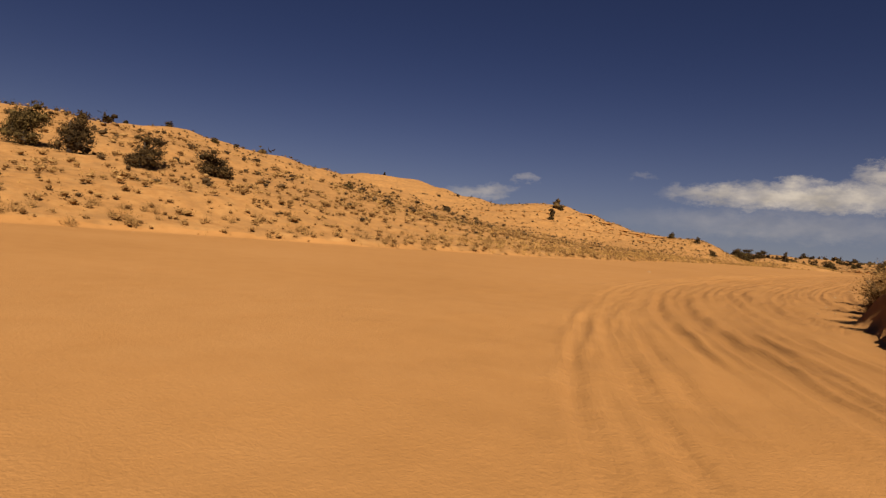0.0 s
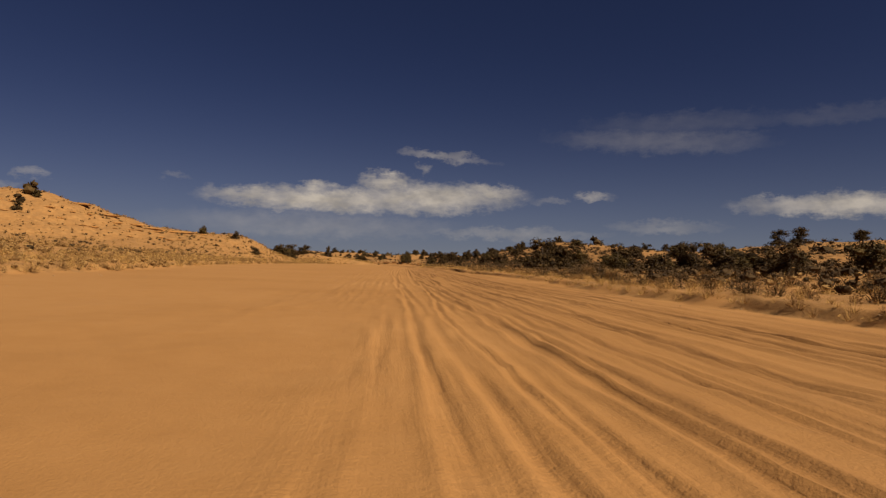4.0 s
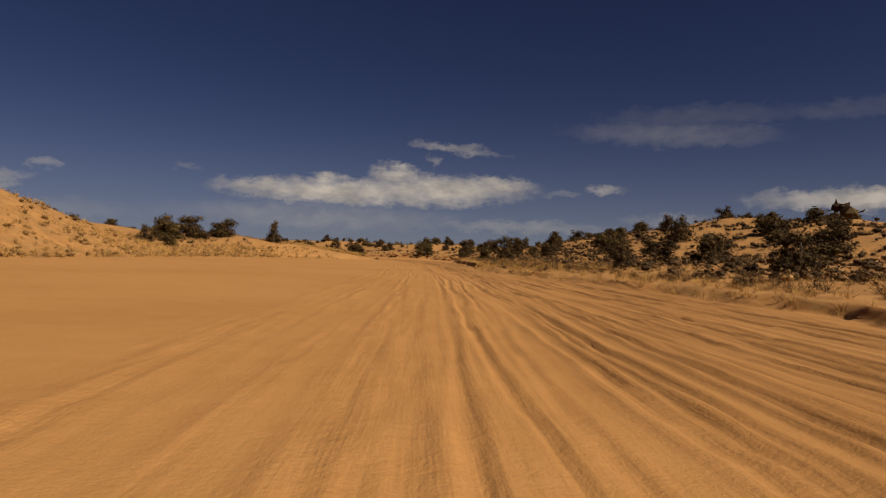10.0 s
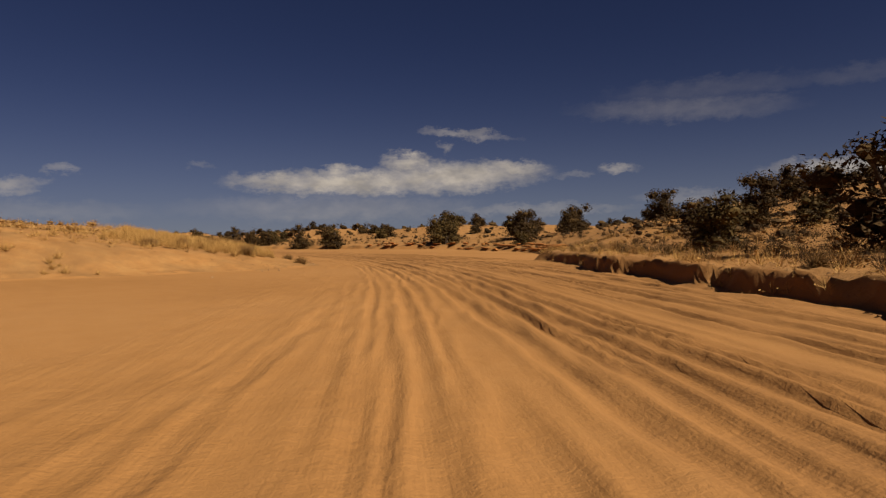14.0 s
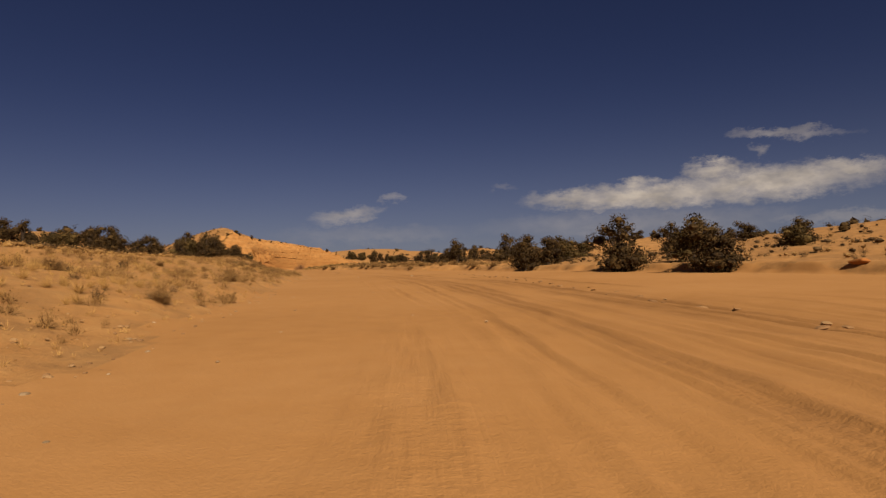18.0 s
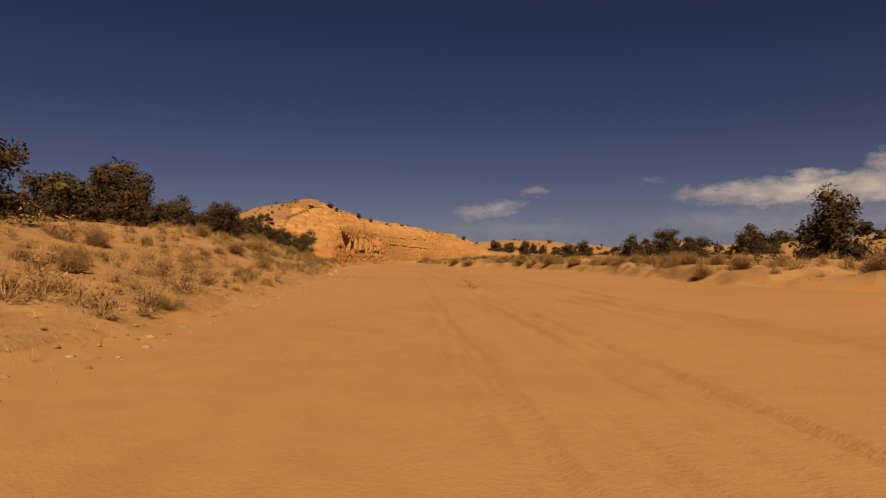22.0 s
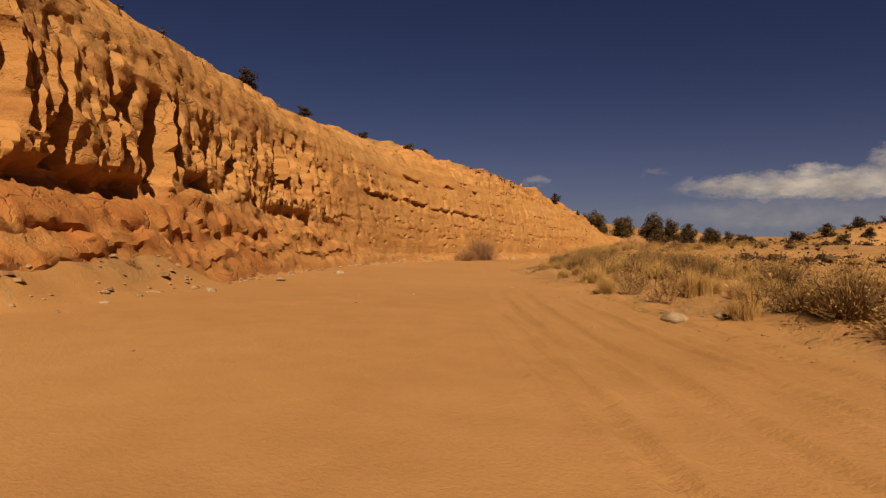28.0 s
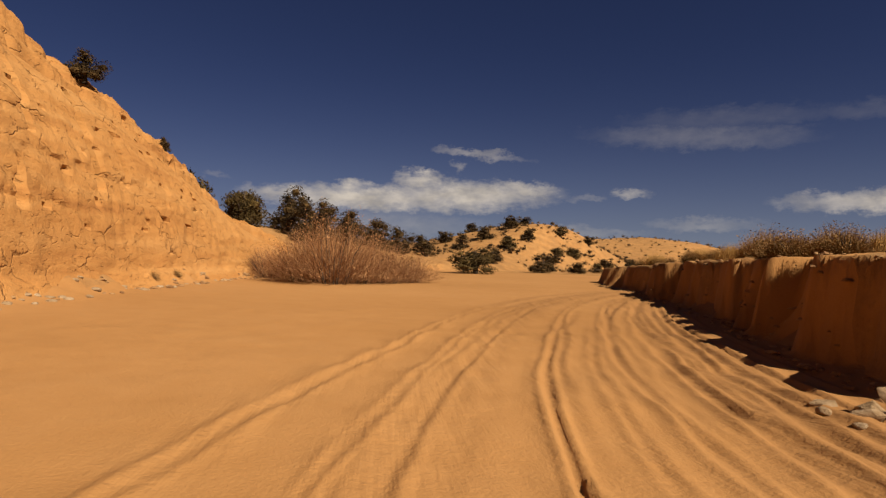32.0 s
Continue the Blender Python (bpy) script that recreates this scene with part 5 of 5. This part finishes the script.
# darker copies of the brush, also standing in for shade on the right bank
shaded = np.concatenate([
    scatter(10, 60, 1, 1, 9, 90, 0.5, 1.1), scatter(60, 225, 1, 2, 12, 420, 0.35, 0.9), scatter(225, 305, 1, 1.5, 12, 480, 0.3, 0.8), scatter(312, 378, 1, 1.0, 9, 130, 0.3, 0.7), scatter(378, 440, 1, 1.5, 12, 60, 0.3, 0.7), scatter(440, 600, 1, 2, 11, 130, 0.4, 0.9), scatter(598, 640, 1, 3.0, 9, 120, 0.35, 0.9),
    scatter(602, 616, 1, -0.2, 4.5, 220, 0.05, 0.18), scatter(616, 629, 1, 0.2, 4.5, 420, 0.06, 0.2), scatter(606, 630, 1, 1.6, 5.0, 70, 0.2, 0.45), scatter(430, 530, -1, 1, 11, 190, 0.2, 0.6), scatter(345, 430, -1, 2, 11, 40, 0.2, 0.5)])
stuff("dark_brush", twiggy, shaded, DARK_SCRUB, "dark brown dead brush among the paler shrubs, bank shade in its colour", "scrub", (0.95, 1.6))
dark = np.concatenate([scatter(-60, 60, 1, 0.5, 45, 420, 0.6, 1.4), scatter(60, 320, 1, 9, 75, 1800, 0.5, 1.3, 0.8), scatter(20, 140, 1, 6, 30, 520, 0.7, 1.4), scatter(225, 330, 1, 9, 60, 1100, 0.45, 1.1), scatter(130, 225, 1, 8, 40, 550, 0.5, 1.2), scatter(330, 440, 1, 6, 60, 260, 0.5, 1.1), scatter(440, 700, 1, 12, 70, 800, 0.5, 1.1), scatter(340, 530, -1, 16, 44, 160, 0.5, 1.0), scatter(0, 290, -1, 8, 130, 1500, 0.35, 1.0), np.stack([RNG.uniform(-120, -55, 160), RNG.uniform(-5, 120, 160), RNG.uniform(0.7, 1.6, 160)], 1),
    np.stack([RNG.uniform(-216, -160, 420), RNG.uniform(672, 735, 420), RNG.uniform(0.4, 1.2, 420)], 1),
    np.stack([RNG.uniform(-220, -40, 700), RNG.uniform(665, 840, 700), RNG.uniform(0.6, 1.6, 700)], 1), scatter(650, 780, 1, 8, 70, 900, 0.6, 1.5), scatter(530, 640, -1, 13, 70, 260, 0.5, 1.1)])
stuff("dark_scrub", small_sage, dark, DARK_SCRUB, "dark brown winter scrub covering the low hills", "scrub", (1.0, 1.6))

# dry grass: the nearest bunches one by one, the rest as a sward
BUNCHES = [make_bunch(k) for k in range(141, 147)]
BUNCH_LABELS = ("dome of straw-coloured dry bunch grass on the bank", "thick tuft of tan winter grass with feathery tips")
bunches = np.concatenate([scatter(305, 338, -1, 3.0, 11, 80, 0.45, 0.9), scatter(548, 612, 1, 0.8, 8, 80, 0.55, 1.0), scatter(616, 627, 1, 1.6, 6, 44, 0.6, 1.0), scatter(627, 634, 1, 0.3, 5, 26, 0.6, 0.95), scatter(632, 674, 1, 0.9, 8, 50, 0.55, 0.95), scatter(440, 545, 1, 1, 9, 20, 0.4, 0.8), scatter(424, 528, -1, 1, 9, 16, 0.35, 0.7)])
for i, ((x_at, y_at, tall), z_at) in enumerate(zip(bunches, ground_z(bunches[:, 0], bunches[:, 1]))):
    clump = tagged(new("bunch_grass", BUNCHES[i % len(BUNCHES)]), BUNCH_LABELS[i % 2], "grass", "bunch grass along the banks")
    clump.matrix_basis = Matrix.LocRotScale((x_at, y_at, z_at - 0.05), Euler((0, 0, i * 2.3)), (tall * 1.25, tall * 1.25, tall))

grass = [dome(np.random.RandomState(k), 20, 3, 0.012, 0.045, 0.2, 0.1) for k in range(121, 127)]
tufts = np.concatenate([scatter(345, 540, -1, 0.4, 10, 3000, 0.1, 0.3), scatter(303, 345, -1, 0.8, 9, 700, 0.08, 0.22), scatter(420, 604, 1, 0.2, 8, 1300, 0.1, 0.3), 
    scatter(-40, 290, -1, 0.3, 26, 2400, 0.25, 0.6, 1.5), scatter(60, 320, 1, 0.3, 15, 3000, 0.25, 0.7, 1.5), scatter(60, 290, -1, 0.2, 9, 1500, 0.45, 1.0, 1.3), scatter(60, 290, -1, 5, 60, 1600, 0.4, 0.9), scatter(298, 345, -1, 6, 16, 500, 0.35, 0.85), scatter(345, 540, -1, 5, 20, 2400, 0.25, 0.55),
    scatter(440, 600, 1, 4, 14, 700, 0.35, 0.8), scatter(585, 616, 1, 5, 12, 300, 0.3, 0.8), scatter(614, 674, 1, 5, 14, 500, 0.35, 0.9, 1.2)])
blades = [dome(np.random.RandomState(k), 130, 0, 0.006, 0.02, 0.14, 0.15) for k in range(221, 227)]
meadow = np.concatenate([scatter(303, 340, -1, 3.2, 13, 520, 0.5, 1.0), scatter(340, 372, -1, 3, 12, 160, 0.3, 0.6), scatter(225, 262, 1, 0.8, 9, 220, 0.35, 0.75), scatter(600, 636, 1, 3.0, 10, 260, 0.5, 1.0), scatter(626.5, 634, 1, 0.4, 3.5, 70, 0.5, 0.9), scatter(240, 296, -1, 0.3, 9, 420, 0.3, 0.7)])
stuff("long_grass", blades, meadow, STRAW, "tall straw-coloured winter grass on the sandy banks", "grass", (0.9, 1.5))
stuff("dry_grass", grass, tufts, STRAW, "straw-coloured tufts of dry bunch grass", "grass", (0.9, 1.4))

# grass and brush along the cliff's crest
s_crest = RNG.uniform(535, 648, 330)
e_crest = (2.6 + 9.0 - 7.6 * rise(s_crest, 616, 648)) * np.clip(table(CREST, s_crest) / 5.0, 0.12, 1) + RNG.uniform(-0.3, 1.0, 330)
x_crest, y_crest = to_xy(s_crest, table(EDGE_LEFT, s_crest) - e_crest)
crest_brush = [(px, py, table(CREST, ps) - 0.25, RNG.uniform(0.3, 0.7)) for px, py, ps in zip(x_crest, y_crest, s_crest)]
pv, pf = small_sage[0]
V = [pv * [t * 1.3, t * 1.3, t] + [px, py, pz] for px, py, pz, t in crest_brush]
tagged(new("crest_brush", mesh_from("crest_brush", *joined([(q, pf) for q in V]), SAGE, False)), "tan brush and grass along the cliff's crest", "scrub", kind="stuff")

# loose stones and clods
pebble = [make_rock(k, 0.55) for k in (131, 132, 133)]
stones = np.concatenate([scatter(20, 640, -1, -9, 0.8, 260, 0.03, 0.10), scatter(20, 640, 1, -3, 1.5, 260, 0.03, 0.10), scatter(604, 668, -1, -0.6, 1.0, 200, 0.08, 0.3, 0.7), scatter(480, 600, -1, -1.0, 1.2, 120, 0.05, 0.2), scatter(300, 480, -1, -0.6, 1.2, 120, 0.04, 0.14)])
stuff("loose_stones", pebble, stones, PALE, "pale broken stones at the foot of the banks", "stones", (0.8, 1.3))
lump = []
for k in (151, 152, 153, 154):
    r = np.random.RandomState(k)
    p, f = cores(r, [(0, 0, 0.0, 0.5)], 1.0, 0.7)
    lump.append((p, f))
clods = np.concatenate([scatter(440, 540, -1, -0.6, 8, 1500, 0.04, 0.18), scatter(345, 440, -1, -0.6, 7, 800, 0.03, 0.12), scatter(545, 604, 1, -0.8, 5.0, 1200, 0.02, 0.07, 1.2), scatter(600, 634, 1, -1.4, 4.5, 2600, 0.015, 0.055, 1.4), scatter(617, 629, 1, 0.0, 5.0, 1300, 0.03, 0.10, 1.6), scatter(615, 630, 1, -2.3, -1.5, 500, 0.02, 0.07), scatter(628, 680, 1, -0.9, 0.4, 700, 0.04, 0.2), scatter(300, 345, -1, -0.3, 4, 420, 0.03, 0.12), scatter(345, 540, -1, -0.5, 3, 700, 0.03, 0.14), scatter(540, 680, -1, -0.5, 1.8, 1300, 0.05, 0.32), scatter(225, 300, 1, -0.4, 2.5, 400, 0.03, 0.12), scatter(330, 545, 1, -1.5, 4, 500, 0.03, 0.12)])
stuff("crumbled_clods", lump, clods, CLOD, "crumbled clods of orange clay fallen from the banks", "clods", (0.8, 1.4))
stick = [(np.array(p), np.array(f)) for p, f in (tube([(-0.5, 0, 0.03), (0, 0.06, 0.05), (0.5, -0.03, 0.03)], [0.012, 0.014, 0.006], 4), tube([(-0.5, 0.1, 0.02), (0.1, 0, 0.06), (0.5, 0.12, 0.1)], [0.014, 0.012, 0.005], 4))]
litter = np.concatenate([scatter(575, 604, 1, -0.4, 4.0, 400, 0.15, 0.6), scatter(600, 634, 1, -0.6, 5.0, 2600, 0.08, 0.4, 0.8), scatter(302, 330, -1, -0.2, 6, 160, 0.15, 0.5), scatter(225, 300, 1, -1.5, 3, 160, 0.1, 0.4), scatter(330, 545, 1, -4, 4, 260, 0.12, 0.5), scatter(345, 540, -1, -0.8, 3, 260, 0.1, 0.4), scatter(0, 225, 1, -3, 2, 240, 0.1, 0.4), scatter(0, 290, -1, -1, 3, 200, 0.1, 0.4)])
stuff("twig_litter", stick, litter, BARK, "dry broken twigs lying on the sand", "twigs", (0.8, 1.3))

# single stones
BOULDERS = [make_boulder(k, 0.45 + 0.1 * (k % 4)) for k in range(161, 169)]
STONES = ((-17.8, 51.0, 0.34), (-75.7, 395.9, 0.22), (-71.6, 401.1, 0.34), (-127.3, 442.3, 0.7), (-128.2, 443.2, 0.45), (-135.6, 449.9, 0.8), (-136.5, 451.1, 0.5), (-134.4, 449.0, 0.35), (-184.0, 520.0, 0.75), (-183.2, 520.5, 0.3), (-18.3, 245.1, 0.16),
          (-207.1, 572.2, 0.4), (-206.8, 572.5, 0.42), (-207.2, 572.7, 0.3), (-206.6, 572.1, 0.3), (-206.9, 571.7, 0.26), (-207.4, 571.8, 0.2), (-207.4, 572.4, 0.22), (-206.5, 571.8, 0.2), (-206.9, 572.1, 0.34), (-206.4, 556.4, 0.36), (-208.3, 568.2, 0.25), (-218.7, 548.1, 0.5), (-219.3, 549.0, 0.34), (-222.0, 553.1, 0.7), (-220.9, 553.4, 0.4),
          (-72.0, 404.4, 0.3), (-221.2, 567.6, 0.9), (-220.8, 571.0, 0.8), (-220.6, 569.0, 0.5), (-220.4, 564.8, 0.6), (-199.5, 521.0, 0.5), (-203.0, 527.0, 0.6), (-196.0, 516.0, 0.4))
for i, ((x_at, y_at, wide), z_at) in enumerate(zip(STONES, ground_z(np.array([q[0] for q in STONES]), np.array([q[1] for q in STONES])))):
    rock = tagged(new("rock", BOULDERS[i % len(BOULDERS)]), "pale angular sandstone rock lying on the sand" if wide < 0.5 else "large pale sandstone block fallen beside the wash", "rock")
    rock.matrix_basis = Matrix.LocRotScale((x_at, y_at, z_at + (0.02 * wide if i != 19 else 0.24)), Euler((0.1 * (i % 3), 0.12 * (i % 4), i * 1.9)), (wide, wide, wide))

# dead branches
def make_branch(seed):
    rng = np.random.RandomState(seed)
    pieces = []
    for k in range(9):
        a, n = rng.normal(0, 0.7), rng.uniform(0.5, 1.0)
        x0 = rng.uniform(-0.4, 0.3) if k else -0.5
        pieces.append(tube([(x0, 0, 0.03), (x0 + 0.5 * n * math.cos(a), 0.5 * n * math.sin(a), 0.07 + rng.uniform(0, 0.06)), (x0 + n * math.cos(a * 1.3), n * math.sin(a * 1.3), rng.uniform(0.02, 0.2))], [0.014, 0.010, 0.003], 4))
    return mesh_from("dead_branch", *grown(pieces), SAGE)


BRANCHES = [make_branch(k) for k in (171, 172, 173)]
for i, (x_at, y_at, wide) in enumerate(((-25.8, 304.4, 0.45), (-26.4, 307.6, 0.4), (-57.9, 388.3, 0.8), (-56.8, 388.0, 0.7), (-201.0, 542.7, 0.4), (-203.4, 546.0, 0.4), (-199.6, 540.6, 0.4), (-26.6, 303.2, 0.6))):
    branch = tagged(new("dead_branch", BRANCHES[i % 3]), "dry bleached dead branch lying on the sand", "branch")
    branch.matrix_basis = Matrix.LocRotScale((x_at, y_at, float(ground_z(x_at, y_at)[0])), Euler((0, 0, i * 1.3)), (wide, wide, wide))

# rock ledges along the hill's shoulder, and the lone tree over them
LEDGE_ROCKS = [make_boulder(k, 0.5, CLIFF) for k in range(191, 196)]
LEDGES = ((-74, 219.5, 4.2, 0.9), (-78, 220.5, 5.0, 1.0), (-83, 221.5, 5.5, 1.1), (-76, 224, 4.0, 0.8), (-89, 222.5, 6.0, 1.1), (-96, 223, 6.0, 1.0), (-81, 217, 3.4, 0.6), (-71.5, 222.5, 3.0, 0.7), (-104, 224, 6.5, 1.1), (-92, 218, 3.6, 0.7))
for k in range(34):
    LEDGES += ((-68 - 2.4 * k + 3 * math.sin(k * 2.7), 214 + 5 * math.sin(k * 1.9) - 0.35 * k, 1.4 + 1.3 * ((k * 7) % 5) / 4, 0.35 + 0.3 * ((k * 3) % 4) / 3),)
for i, (x_at, y_at, wide, tall) in enumerate(LEDGES):
    slab = tagged(new("rock_ledge", LEDGE_ROCKS[i % len(LEDGE_ROCKS)]), "weathered tan sandstone ledge on the hill's shoulder", "rock")
    slab.matrix_basis = Matrix.LocRotScale((x_at, y_at, float(ground_z(x_at, y_at)[0]) + 0.15), Euler((0.05, 0.04 * (i % 3), 0.3 * (i % 4) - 0.4)), (wide, wide * 0.5, tall * 1.6))
juniper(-70.9, 223.0, 2.3, 2.6)
for k in range(46):
    s_at, tier = 318 + 1.28 * k + 0.8 * math.sin(k * 3.1), k % 3
    e_at = 0.5 + 0.75 * tier + 0.35 * math.sin(k * 2.3)
    x_at, y_at = to_xy(s_at, float(table(EDGE_RIGHT, s_at)) + e_at)
    slab = tagged(new("rock_ledge", LEDGE_ROCKS[k % len(LEDGE_ROCKS)]), "broken tan sandstone ledge jutting from the bank", "rock")
    wide = 1.3 + 1.5 * ((k * 7) % 5) / 4
    turn = math.atan2(*[float(q) for q in (np.interp(s_at, LINE_S, TANGENT[:, 1]), np.interp(s_at, LINE_S, TANGENT[:, 0]))])
    slab.matrix_basis = Matrix.LocRotScale((float(x_at), float(y_at), float(ground_z(float(x_at), float(y_at))[0]) + 0.12 + 0.1 * tier), Euler((0.05, 0.05 * math.sin(k), turn + 0.3 * math.sin(k * 1.7))), (wide, wide * 0.6, 0.5 + 0.35 * ((k * 3) % 4) / 3))

# broken crust along the low ledges of the bed
CRUSTS = [make_boulder(k, 0.4, CLOD) for k in range(181, 187)]
crust_at = [(459 + 0.3 * k + 0.2 * math.sin(k * 2.1), 3.3 + 0.02 * k + 0.12 * math.sin(k * 1.3) + 0.25 * math.sin(k * 5.1) ** 3, 0.09 + 0.13 * ((k * 7) % 5) / 4) for k in range(44)]
crust_at += [(352 + 1.2 * k + 0.9 * math.sin(k * 1.7), 8.3 + 0.055 * k + 0.3 * math.sin(k * 2.3), 0.14 + 0.2 * ((k * 5) % 4) / 3) for k in range(48)]
crust_at += [(470 + 1.1 * k + math.sin(k), -4.4 - 0.02 * k + 0.3 * math.sin(k * 2.7), 0.12 + 0.14 * ((k * 3) % 4) / 3) for k in range(14)]
for i, (s_at, d_at, wide) in enumerate(crust_at):
    x_at, y_at = to_xy(s_at, d_at)
    slab = tagged(new("sand_crust", CRUSTS[i % len(CRUSTS)]), "broken slab of hardened orange sand crust", "crust", "broken crust slabs")
    slab.matrix_basis = Matrix.LocRotScale((float(x_at), float(y_at), float(ground_z(float(x_at), float(y_at))[0]) + 0.005), Euler((0.12 * math.sin(i), 0.15 * math.cos(i * 1.7), i * 1.1)), (wide * 1.3, wide, wide * 0.8))
